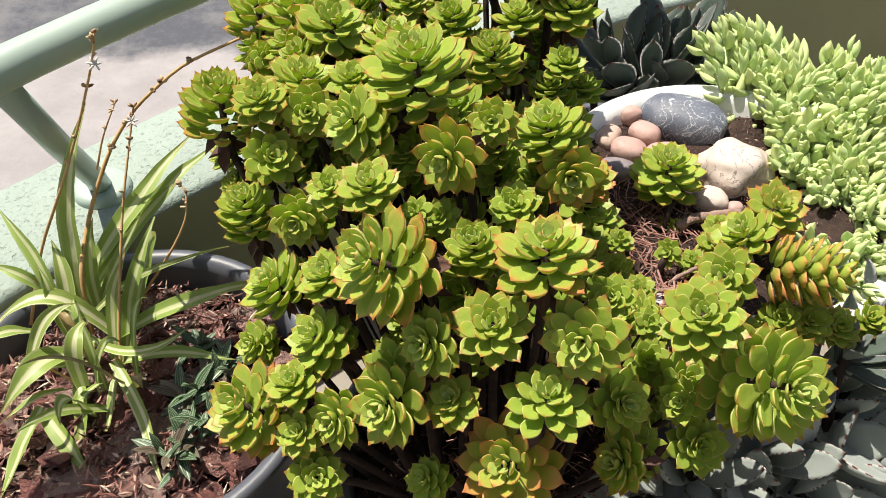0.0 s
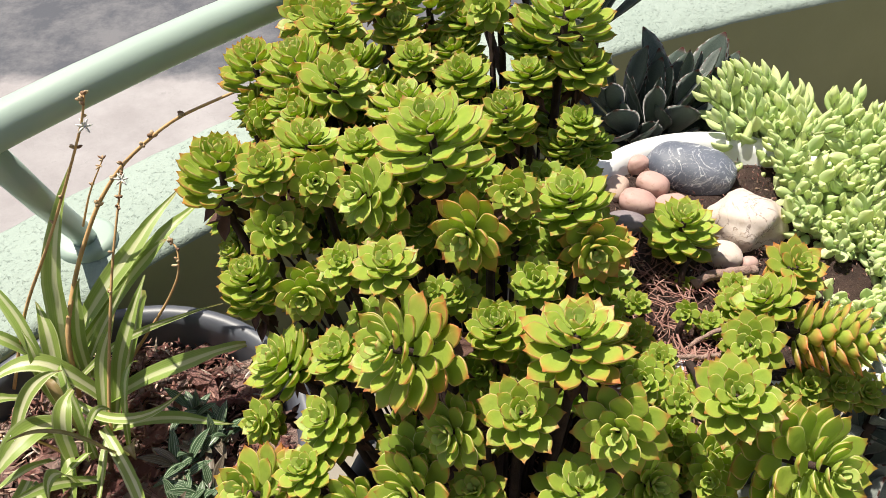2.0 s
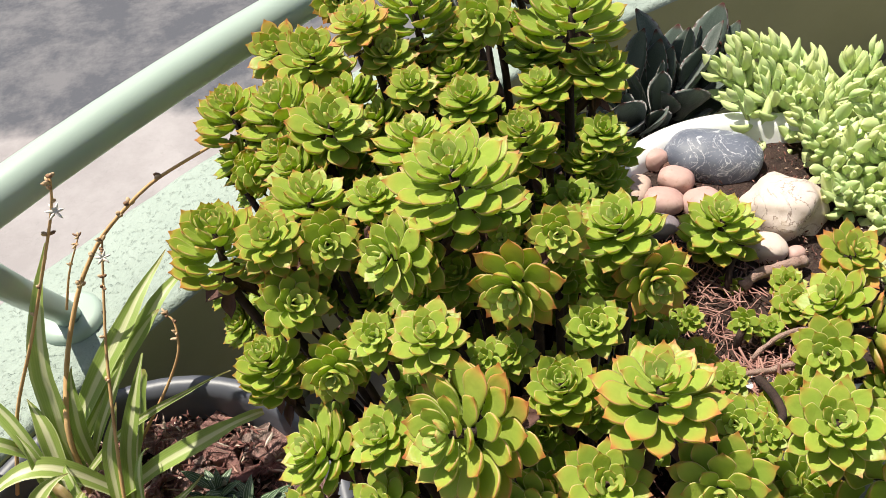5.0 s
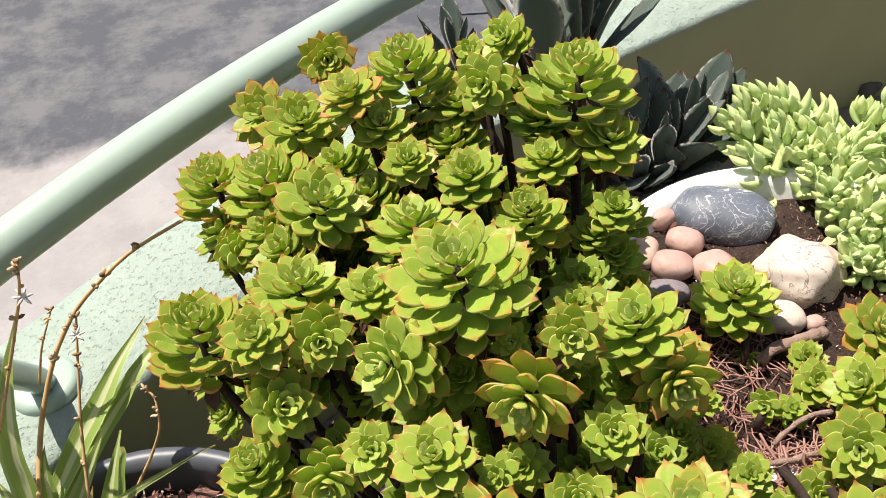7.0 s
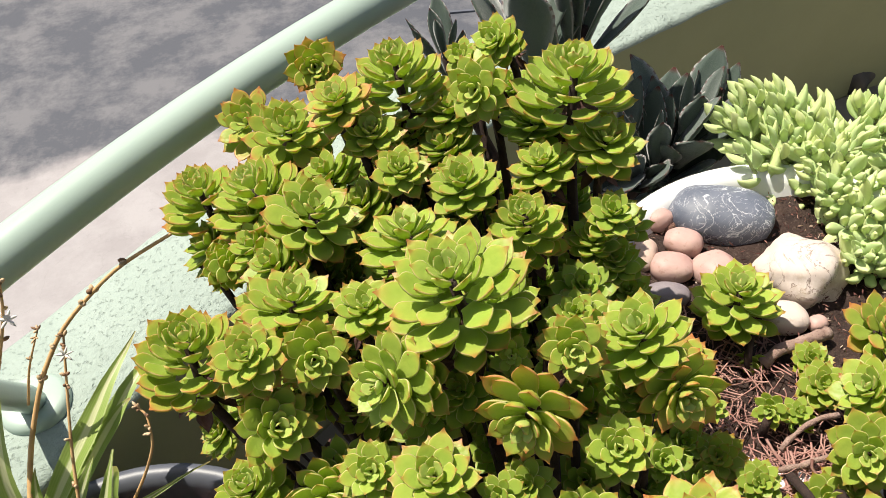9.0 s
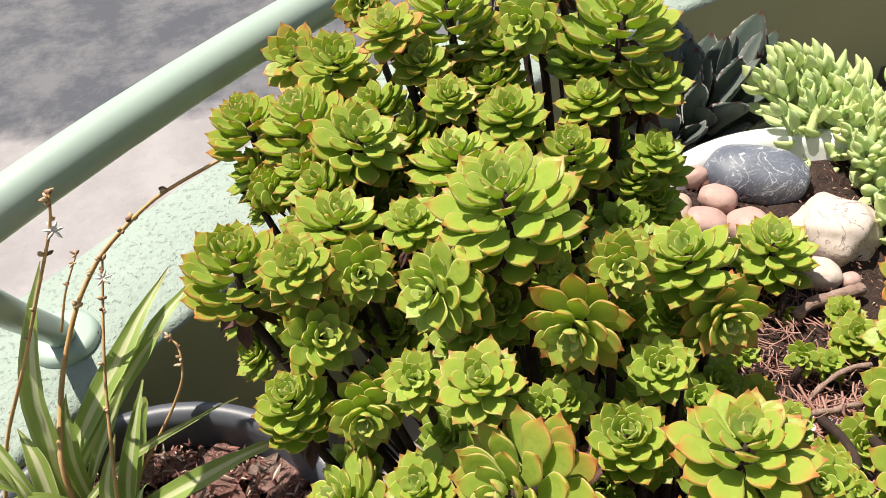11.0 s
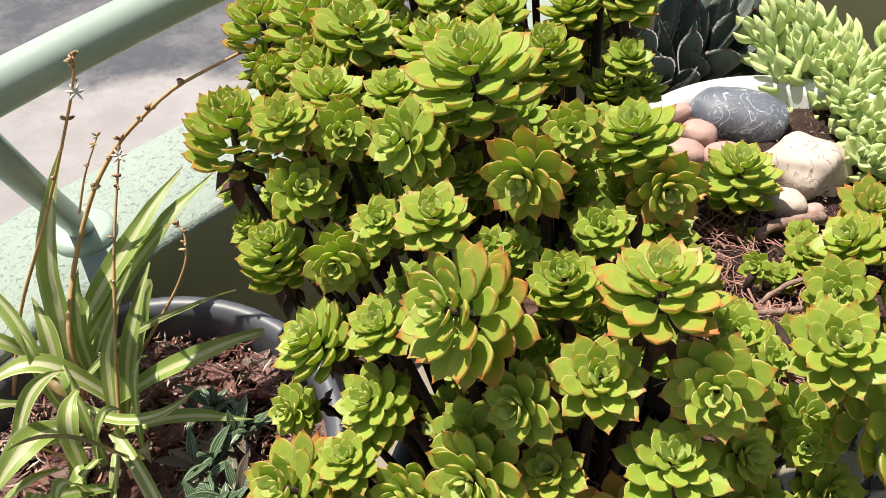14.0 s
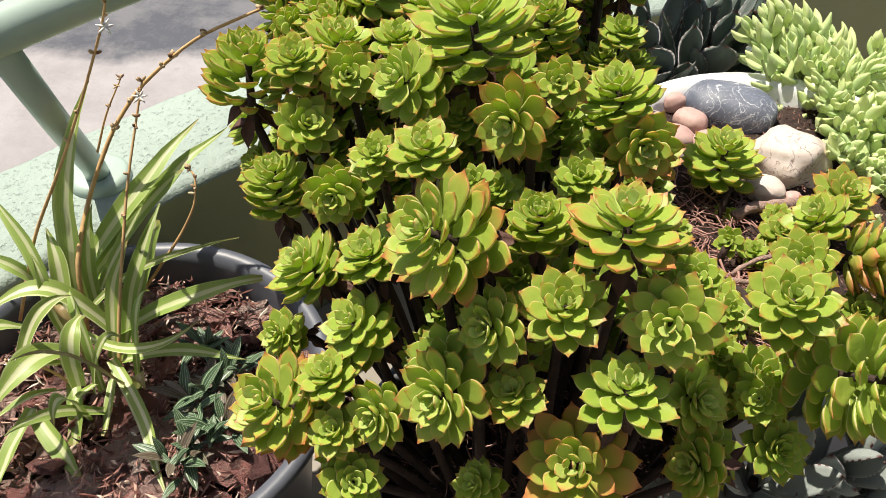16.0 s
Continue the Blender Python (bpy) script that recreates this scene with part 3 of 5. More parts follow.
echeveria(-0.101, 0.431, 0.735, 0.0269, 0.016, (-0.55, -0.69, 0.46), 0.20)
echeveria(-0.055, 0.409, 0.789, 0.0362, 0.020, (-0.57, -0.64, 0.50), 0.30)
echeveria(0.004, 0.418, 0.792, 0.0234, 0.013, (-0.40, -0.17, 0.89), 0.35)
echeveria(0.048, 0.378, 0.755, 0.0420, 0.027, (-0.36, -0.48, 0.80), 0.85)
echeveria(0.145, 0.401, 0.720, 0.0278, 0.015, (-0.85, -0.25, 0.45), 0.45)
echeveria(0.083, 0.402, 0.825, 0.0330, 0.018, (0.03, -0.02, 1.00), 0.10)
echeveria(0.160, 0.435, 0.757, 0.0302, 0.017, (0.39, -0.59, 0.71), 0.20)
echeveria(0.290, 0.412, 0.810, 0.0451, 0.076, (0.32, -0.65, 0.69), 0.25, BOWL)
echeveria(0.207, 0.447, 0.744, 0.0214, 0.035, (-0.48, -0.51, 0.71), 0.00)
echeveria(0.354, 0.677, 0.768, 0.0322, 0.020, (0.09, -0.32, 0.94), 0.60, BOWL)
echeveria(-0.020, 0.403, 0.686, 0.0204, 0.021, (-0.52, -0.37, 0.76), 0.10)
echeveria(-0.113, 0.406, 0.685, 0.0253, 0.020, (0.14, -0.49, 0.86), 0.10)
echeveria(0.163, 0.498, 0.807, 0.0201, 0.022, (-0.76, -0.21, 0.59), 0.10, BOWL)
echeveria(0.250, 0.706, 0.704, 0.0131, 0.007, (-0.56, -0.83, 0.10), 0.00, BOWL)
echeveria(0.233, 0.641, 0.732, 0.0152, 0.008, (-0.56, -0.57, 0.59), 0.10, BOWL)
echeveria(0.382, 0.558, 0.785, 0.0310, 0.064, (1.0, -0.42, 0.28), 0.62, BOWL, close=6)
# small side shoots among the heads and on the bowl's soil
for x, y, z, r, red, root in (
    (0.122, 0.602, 0.760, 0.022, 0.1, CLUMP),
    (0.147, 0.618, 0.755, 0.022, 0.1, CLUMP),
    (0.105, 0.590, 0.750, 0.022, 0.1, CLUMP),
    (0.156, 0.591, 0.740, 0.022, 0.1, CLUMP),
    (0.327, 0.547, 0.740, 0.021, 0.3, BOWL),
    (0.358, 0.548, 0.735, 0.021, 0.3, BOWL),
    (0.295, 0.524, 0.735, 0.021, 0.3, BOWL),
    (0.389, 0.549, 0.725, 0.021, 0.3, BOWL),
    (0.272, 0.501, 0.730, 0.021, 0.3, BOWL),
    (0.426, 0.564, 0.720, 0.021, 0.3, BOWL),
    (-0.100, 0.855, 0.905, 0.028, 0.3, CLUMP),
    (-0.075, 0.815, 0.900, 0.026, 0.2, CLUMP),
    (-0.120, 0.925, 0.885, 0.028, 0.4, CLUMP),
    (-0.060, 0.930, 0.925, 0.026, 0.4, CLUMP),
    (-0.190, 0.905, 0.860, 0.028, 0.4, CLUMP),
    (-0.150, 0.870, 0.865, 0.030, 0.3, CLUMP),
    (0.080, 0.850, 0.930, 0.028, 0.1, CLUMP),
    (0.010, 0.690, 0.890, 0.028, 0.1, CLUMP),
    (-0.060, 0.620, 0.870, 0.026, 0.1, CLUMP),
    (-0.130, 0.620, 0.815, 0.026, 0.1, CLUMP),
    (0.050, 0.630, 0.860, 0.026, 0.1, CLUMP),
    (-0.060, 0.530, 0.840, 0.026, 0.1, CLUMP),
    (0.010, 0.470, 0.810, 0.024, 0.1, CLUMP),
    (0.122, 0.751, 0.897, 0.021, 0.2, CLUMP),
    (0.110, 0.760, 0.863, 0.022, 0.2, CLUMP),
    (0.124, 0.743, 0.849, 0.021, 0.2, CLUMP),
    (0.176, 0.479, 0.815, 0.014, 0.2, CLUMP),
    (-0.025, 0.532, 0.896, 0.014, 0.2, CLUMP),
    (0.187, 0.654, 0.740, 0.016, 0.2, CLUMP),
    (-0.137, 0.824, 0.853, 0.030, 0.2, CLUMP),
    (-0.215, 0.846, 0.856, 0.026, 0.2, CLUMP),
    (-0.005, 0.545, 0.877, 0.017, 0.2, CLUMP),
    (0.174, 0.420, 0.704, 0.026, 0.2, CLUMP),
    (-0.032, 0.617, 0.892, 0.023, 0.2, CLUMP),
    (-0.173, 0.758, 0.861, 0.037, 0.2, CLUMP),
    (-0.050, 0.454, 0.777, 0.028, 0.2, CLUMP),
    (0.083, 0.596, 0.878, 0.022, 0.2, CLUMP),
    (0.150, 0.645, 0.748, 0.018, 0.2, BOWL),
    (0.168, 0.602, 0.750, 0.021, 0.6, BOWL),
    (0.140, 0.700, 0.752, 0.021, 0.5, BOWL),
    (0.190, 0.572, 0.752, 0.017, 0.2, BOWL),
    (0.290, 0.655, 0.735, 0.021, 0.2, BOWL),
    (0.262, 0.640, 0.722, 0.016, 0.2, BOWL),
    (0.300, 0.690, 0.722, 0.018, 0.2, BOWL),
    (0.232, 0.425, 0.705, 0.025, 0.2, CLUMP),
    (0.225, 0.475, 0.735, 0.028, 0.2, CLUMP),
    (0.135, 0.735, 0.815, 0.023, 0.1, CLUMP),
    (0.112, 0.725, 0.79, 0.023, 0.1, CLUMP),
    (0.14, 0.75, 0.78, 0.022, 0.1, CLUMP),
    (0.09, 0.72, 0.85, 0.025, 0.1, CLUMP),
    (0.07, 0.7, 0.82, 0.025, 0.1, CLUMP),
    (0.02, 0.72, 0.86, 0.025, 0.1, CLUMP),
    (-0.06, 0.77, 0.865, 0.028, 0.1, CLUMP),
    (-0.1, 0.83, 0.86, 0.028, 0.1, CLUMP),
    (-0.02, 0.8, 0.86, 0.025, 0.1, CLUMP),
    (0.200, 0.535, 0.738, 0.023, 0.1, BOWL),
    (0.238, 0.548, 0.742, 0.022, 0.2, BOWL),
    (0.192, 0.500, 0.735, 0.023, 0.1, CLUMP),
    (0.262, 0.556, 0.742, 0.020, 0.4, BOWL),
    (-0.167, 0.800, 0.889, 0.031, 0.3, CLUMP),
    (-0.153, 0.770, 0.894, 0.029, 0.3, CLUMP),
    (-0.177, 0.840, 0.879, 0.028, 0.3, CLUMP),
    (-0.003, 0.900, 0.904, 0.030, 0.3, CLUMP),
    (0.000, 0.840, 0.925, 0.028, 0.3, CLUMP),
    (-0.021, 0.880, 0.911, 0.028, 0.3, CLUMP),
    (0.013, 0.860, 0.946, 0.025, 0.3, CLUMP),
    (0.007, 0.780, 0.935, 0.028, 0.3, CLUMP),
):
    echeveria(x, y, z, r, 0.7 * r, None, red, root, young=True)
# younger rosettes low on the stems, in the shade of the clump
low_rng = random.Random(15)
for heart, up, r, root in HEADS[:]:
    if root is CLUMP and r > 0.024 and heart.y > 0.45:
        for k in range(2 if heart.y > 0.62 else 1):
            p = heart - up * low_rng.uniform(0.080, 0.125) + Vector((low_rng.uniform(-0.03, 0.03), low_rng.uniform(-0.01, 0.04), -0.015))
            echeveria(p.x, p.y, p.z, low_rng.uniform(0.021, 0.028), 0.0, None, 0.1, young=True)


# ---- stones in the bowl ----
def veined():
    k = Nodes("dark_veined_stone", rough=0.5, spec=0.4)
    v = k.coords()
    c = k.mix(k.ramp(k.noise(30, 6, vec=v), [(0.3, 0.0), (0.7, 1.0)]), (0.085, 0.098, 0.135), (0.175, 0.19, 0.235))
    one = k.ramp(k.math("ABSOLUTE", k.math("SUBTRACT", k.noise(24, 5, 0.55, vec=v, distort=1.5), 0.5)), [(0.0, 1.0), (0.011, 0.0)])
    two = k.ramp(k.math("ABSOLUTE", k.math("SUBTRACT", k.noise(55, 4, 0.5, vec=v, distort=2.5), 0.52)), [(0.0, 0.8), (0.009, 0.0)])
    lines = k.math("MULTIPLY", k.math("MAXIMUM", one, two), k.ramp(k.noise(13, 3, vec=v), [(0.34, 0.0), (0.48, 1.0)]))
    k.colour(k.mix(k.math("MULTIPLY", lines, 0.95), c, (0.72, 0.73, 0.76)))
    k.bump(k.noise(120, 6, vec=v), 0.25, 0.002)
    return k.mat


def cracked():
    k = Nodes("pale_cracked_stone", rough=0.6, spec=0.35)
    v = k.coords()
    c = k.mix(k.ramp(k.noise(18, 6, vec=v), [(0.3, 0.0), (0.7, 1.0)]), (0.54, 0.43, 0.37), (0.62, 0.555, 0.52))
    crack = k.noise(22, 8, 0.62, vec=v, distort=1.2)
    line = k.ramp(k.math("ABSOLUTE", k.math("SUBTRACT", crack, 0.5)), [(0.0, 1.0), (0.018, 0.0)])
    seams = k.math("MULTIPLY", line, k.ramp(k.noise(16, 3, vec=v), [(0.40, 0.0), (0.52, 1.0)]))
    c = k.mix(seams, c, (0.15, 0.10, 0.08))
    c = k.mix(k.ramp(k.noise(34, 6, 0.7, vec=v), [(0.52, 0.0), (0.66, 0.8)]), c, (0.44, 0.35, 0.275))
    k.colour(c)
    k.bump(crack, 0.6, 0.003)
    return k.mat


M_VEIN, M_CRACK = veined(), cracked()


def stone(x, y, z, a, b, c, turn, mat, label, seed, lump=0.10):
    """A water-worn stone of half sizes a, b, c."""
    bm = bmesh.new()
    bmesh.ops.create_icosphere(bm, subdivisions=4, radius=1.0)
    for v in bm.verts:
        p = v.co.copy()
        f = 1 + lump * noise.noise(p * 0.9 + Vector((seed, 0, 0))) + lump * 0.35 * noise.noise(p * 2.3 + Vector((0, seed, 0)))
        q = Vector([math.copysign(abs(t) ** 0.86, t) for t in p])
        v.co = Vector((q.x * a, q.y * b, q.z * c)) * f
    ob = part("pebble", bm, mat)
    ob.matrix_basis = pose(x, y, z, 0, 0, turn)
    return tagged(ob, label, "stone", "pebbles in the bowl")


stone(0.302, 0.893, 0.708, 0.053, 0.036, 0.029, -28, M_VEIN, "smooth dark grey stone with white veins on soil", 1.3)
stone(0.341, 0.800, 0.706, 0.043, 0.036, 0.030, -38, M_CRACK, "pale cracked stone with brown seams on soil", 5.1, 0.36)
stone(0.238, 0.905, 0.707, 0.0155, 0.0120, 0.0120, 20, M_PEB, "small smooth pinkish pebble beside the rim", 2.2)
stone(0.250, 0.867, 0.708, 0.0206, 0.0155, 0.0138, -35, M_PEB, "smooth pale pink pebble on soil", 3.7)
stone(0.204, 0.862, 0.706, 0.0146, 0.0206, 0.0120, -25, M_TAN, "oblong tan pebble against the bowl rim", 4.9)
stone(0.226, 0.838, 0.706, 0.0224, 0.0172, 0.0129, -20, M_PEB, "smooth dull pink pebble on soil", 6.1)
stone(0.268, 0.822, 0.706, 0.0232, 0.0258, 0.0155, 15, M_PEB, "round pinkish pebble behind a small rosette", 7.3)
stone(0.306, 0.750, 0.705, 0.021, 0.017, 0.013, -20, M_STONE_PALE, "smooth cream pebble on soil", 8.8)
stone(0.333, 0.738, 0.703, 0.0095, 0.0086, 0.0077, 10, M_PEB, "tiny brownish pebble on soil", 9.6)
stone(0.207, 0.806, 0.702, 0.024, 0.016, 0.013, -15, M_STONE_DARK, "flat purplish grey pebble on soil", 10.4)
stone(0.246, 0.898, 0.702, 0.008, 0.008, 0.007, 0, M_BARK, "tiny brown pebble between larger ones", 11.8)

# ---- bark chips, litter ----
chip_rng = random.Random(11)
M_CHIP = None


def bark_material():
    k = Nodes("bark_chip", rough=0.85, spec=0.25)
    v = k.coords()
    rnd = k.info()
    c = k.ramp(rnd, [(0.0, (0.34, 0.145, 0.13)), (0.22, (0.58, 0.25, 0.22)), (0.50, (0.76, 0.43, 0.38)), (0.80, (0.86, 0.56, 0.49)), (1.0, (0.88, 0.65, 0.57))])
    c = k.mix(k.ramp(k.noise(3.2, 8, 0.7, vec=v), [(0.54, 0.0), (0.70, 0.65)]), c, (0.13, 0.055, 0.048))
    c = k.mix(k.ramp(k.noise(9, 4, vec=v), [(0.58, 0.0), (0.68, 1.0)]), c, (0.60, 0.42, 0.35))
    k.colour(c)
    k.bump(k.noise(7, 8, 0.75, vec=v), 1.0, 0.12)
    return k.mat


M_CHIP = bark_material()


def chip_mesh(seed):
    """A flat, layered splinter of bark, about 1 across."""
    r = random.Random(seed)
    n = 11
    verts, faces = [], []
    shape = [r.uniform(0.30, 0.62) * (1.0 if i % 2 else 0.82) for i in range(n)]
    stretch = r.uniform(0.45, 0.85)
    layers = [(0.70, -0.055), (1.0, -0.030), (0.88, -0.004), (1.03, 0.016), (0.72, 0.042)]
    warp = r.uniform(-0.35, 0.35)
    for k, (w, h) in enumerate(layers):
        for i in range(n):
            a = 2 * math.pi * i / n
            q = shape[i] * w * r.uniform(0.85, 1.12)
            x, y = q * math.cos(a), q * math.sin(a) * stretch
            verts.append((x, y, h + warp * x * x + r.uniform(-0.014, 0.014)))
    for k in range(len(layers) - 1):
        for i in range(n):
            j = (i + 1) % n
            faces.append((k * n + i, k * n + j, (k + 1) * n + j, (k + 1) * n + i))
    verts += [(0, 0, -0.06), (r.uniform(-0.1, 0.1), r.uniform(-0.1, 0.1), 0.05)]
    last, c = (len(layers) - 1) * n, len(verts)
    for i in range(n):
        j = (i + 1) % n
        faces += [(c - 2, j, i), (c - 1, last + i, last + j)]
    me = bpy.data.meshes.new("bark_chip")
    me.from_pydata(verts, [], faces)
    me.materials.append(M_CHIP)
    me.shade_flat()
    return me


CHIPS = [chip_mesh(i) for i in range(9)]


def bark_mulch(thing, count, radius, height):
    """Loose chips heaped on the soil of a pot."""
    for i in range(count):
        a, q = chip_rng.uniform(0, 6.283), radius * math.sqrt(chip_rng.random())
        size = chip_rng.choice((0.024, 0.032, 0.040, 0.050, 0.062, 0.076)) * chip_rng.uniform(0.85, 1.15)
        z = height + chip_rng.uniform(0.0, 0.022) + 0.012 * noise.noise(Vector((q * math.cos(a) * 9, q * math.sin(a) * 9, 4)))
        ob = new("bark_chip", CHIPS[i % 9])
        ob.parent = thing
        tilt = 16 if i % 5 else 45
        ob.matrix_basis = pose(q * math.cos(a), q * math.sin(a), z, chip_rng.uniform(-tilt, tilt), chip_rng.uniform(-tilt, tilt), chip_rng.uniform(0, 360)) @ Matrix.Diagonal((size, size, size * chip_rng.uniform(0.9, 2.0), 1))


bark_mulch(dark_pot, 298, 0.188, 0.238 + LIFT)


def bark_shreds(thing, count, radius, height, seed=77, size=1.0, name="bark_litter"):
    """Fine splinters and crumbs between the chips, too small to pick apart."""
    r = random.Random(seed)
    verts, faces = [], []
    for i in range(count):
        a, q = r.uniform(0, 6.283), radius * math.sqrt(r.random())
        ln, w, h = size * r.uniform(0.005, 0.020), size * r.uniform(0.0012, 0.004), r.uniform(0.0008, 0.0022)
        m = pose(q * math.cos(a), q * math.sin(a), height + r.uniform(0.0, 0.030 * size), r.uniform(-35, 35), r.uniform(-35, 35), r.uniform(0, 360))
        k = len(verts)
        verts += [m @ Vector(p) for p in ((-ln / 2, 0, 0), (r.uniform(-0.2, 0.1) * ln, w / 2, 0), (ln / 2, w * 0.2, h * 0.4), (r.uniform(-0.1, 0.2) * ln, -w / 2, 0), (0, 0, h))]
        faces += [(k, k + 3, k + 4), (k + 3, k + 2, k + 4), (k + 2, k + 1, k + 4), (k + 1, k, k + 4), (k, k + 1, k + 2, k + 3)]
    ob = link_mesh(name, verts, faces, M_SHRED, thing, smooth=False)
    tagged(ob, kind="stuff")


def shred_material():
    k = Nodes("bark_shreds", rough=0.85, spec=0.2)
    isl = k.tree.nodes.new("ShaderNodeNewGeometry").outputs["Random Per Island"]
    c = k.ramp(isl, [(0.0, (0.05, 0.022, 0.020)), (0.35, (0.20, 0.085, 0.07)), (0.7, (0.42, 0.22, 0.18)), (0.9, (0.62, 0.44, 0.34)), (1.0, (0.75, 0.66, 0.55))])
    k.colour(k.mix(k.math("MULTIPLY", k.noise(300, vec=k.coords()), 0.5), c, (0.10, 0.045, 0.038)))
    return k.mat


M_SHRED = shred_material()
bark_shreds(dark_pot, 3600, 0.192, 0.232 + LIFT, 77, 1.25)
bark_shreds(bowl, 3000, 0.172, 0.494 + LIFT, 78, 0.42, "soil_litter")
bark_shreds(clump_pot, 1200, 0.155, 0.332 + LIFT, 79, 0.5, "soil_litter")


def litter(name, centre, spread, count, seed, label, thick=0.0008, length=0.05):
    """Dry roots and twigs strewn on soil, one tangled piece."""
    r = random.Random(seed)
    bm = bmesh.new()
    for i in range(count):
        a, q = r.uniform(0, 6.28), math.sqrt(r.random())
        p = Vector((centre[0] + spread[0] * q * math.cos(a), centre[1] + spread[1] * q * math.sin(a), centre[2] + r.uniform(0, 0.010)))
        way = Vector((r.uniform(-1, 1), r.uniform(-1, 1), r.uniform(-0.15, 0.2))).normalized() * length * r.uniform(0.4, 1.2)
        kink = Vector((r.uniform(-1, 1), r.uniform(-1, 1), r.uniform(-0.2, 0.8))) * length * 0.3
        w = thick * r.uniform(0.6, 1.8)
        tube(bm, bend(p, p + way * 0.33 + kink, p + way * 0.66 - kink * 0.5, p + way, 5), [w] * 6, 4, False)
    ob = part(name, bm, M_TWIG)
    return tagged(ob, label, "plant litter", kind="stuff")


M_PEEL = plain("peeling_stem_bark", (0.30, 0.185, 0.15), (0.44, 0.31, 0.26), 90, 0.85, 1.0, 0.002, c3=(0.14, 0.075, 0.06))
M_TWIG = plain("dry_reddish_roots", (0.26, 0.11, 0.095), (0.46, 0.28, 0.23), 50, 0.8, 0.4, 0.001)
litter("dry_roots", (0.225, 0.66, 0.697), (0.075, 0.13), 420, 3, "tangle of dry reddish roots lying on bowl soil", 0.0005, 0.035)
litter("dry_roots", (0.215, 0.575, 0.715), (0.045, 0.03), 130, 5, "dry fibrous roots hanging over the bowl rim", 0.0006)
litter("dry_roots", (0.225, 0.560, 0.708), (0.065, 0.022), 260, 9, "mat of dead roots and stalks over the bowl edge", 0.0009, 0.045)
litter("dry_roots", (0.065, 0.49, 0.552), (0.12, 0.12), 220, 6, "dry roots and dead leaf stalks on pot soil", 0.0006)


def twig(pts, w, label):
    fine = bend(*[Vector(p) for p in (pts if len(pts) == 4 else [pts[0], pts[1], pts[1], pts[2]])], 16)
    fine = [p + Vector((0, 0, 0.002 * noise.noise(p * 90))) + 0.0025 * noise.noise_vector(p * 60) for p in fine]
    bm = tube(bmesh.new(), fine, [w * (1 + 0.35 * noise.noise(p * 130)) for p in fine], 9)
    return tagged(part("twig", bm, M_PEEL), label, "twig")


twig([(0.262, 0.705, 0.705), (0.285, 0.716, 0.716), (0.310, 0.712, 0.718), (0.332, 0.720, 0.712)], 0.0055, "thick peeling brown stem lying on soil")
twig([(0.185, 0.585, 0.722), (0.215, 0.590, 0.732), (0.240, 0.588, 0.730), (0.262, 0.592, 0.728)], 0.0028, "dry brown twig across the bowl rim")
twig([(0.235, 0.615, 0.712), (0.262, 0.628, 0.722), (0.290, 0.630, 0.724)], 0.0024, "short dry twig on bowl soil")

# ---- burro's tail sedum over the back of the bowl ----
def sedum_leaf():
    k = Nodes("sedum_leaf", rough=0.45, spec=0.4)
    rnd = k.info()
    isl = k.tree.nodes.new("ShaderNodeNewGeometry").outputs["Random Per Island"]
    across, along = k.uv()
    c = k.mix(k.math("FRACT", k.math("ADD", rnd, isl)), (0.62, 0.76, 0.33), (0.86, 0.88, 0.42))
    c = k.mix(k.math("MULTIPLY", k.math("SUBTRACT", 1.0, along), 0.45), c, (0.46, 0.66, 0.36))
    c = k.mix(k.math("MULTIPLY", k.noise(80, vec=k.coords()), 0.25), c, (0.36, 0.50, 0.30))
    k.colour(c)
    k.translucent(k.mix(0.5, c, (0.5, 0.62, 0.15)), 0.22)
    k.bump(k.noise(140, vec=k.coords()), 0.08, 0.001)
    return k.mat


M_SED = sedum_leaf()
M_SEDSTEM = plain("pale_green_stem", (0.26, 0.32, 0.14), (0.34, 0.36, 0.20), 60, 0.6, 0.3, 0.001)
SED = [leaf_mesh("sedum_leaf", M_SED, tuple(q * 0.98 for q in w), 0.28, -0.20, c, 6) for w, c in (((0.08, 0.14, 0.18, 0.20, 0.205, 0.185, 0.125, 0.012), 0.16), ((0.09, 0.16, 0.20, 0.22, 0.22, 0.195, 0.13, 0.012), 0.05), ((0.12, 0.20, 0.26, 0.29, 0.29, 0.26, 0.18, 0.02), 0.10))]
sed_rng = random.Random(21)


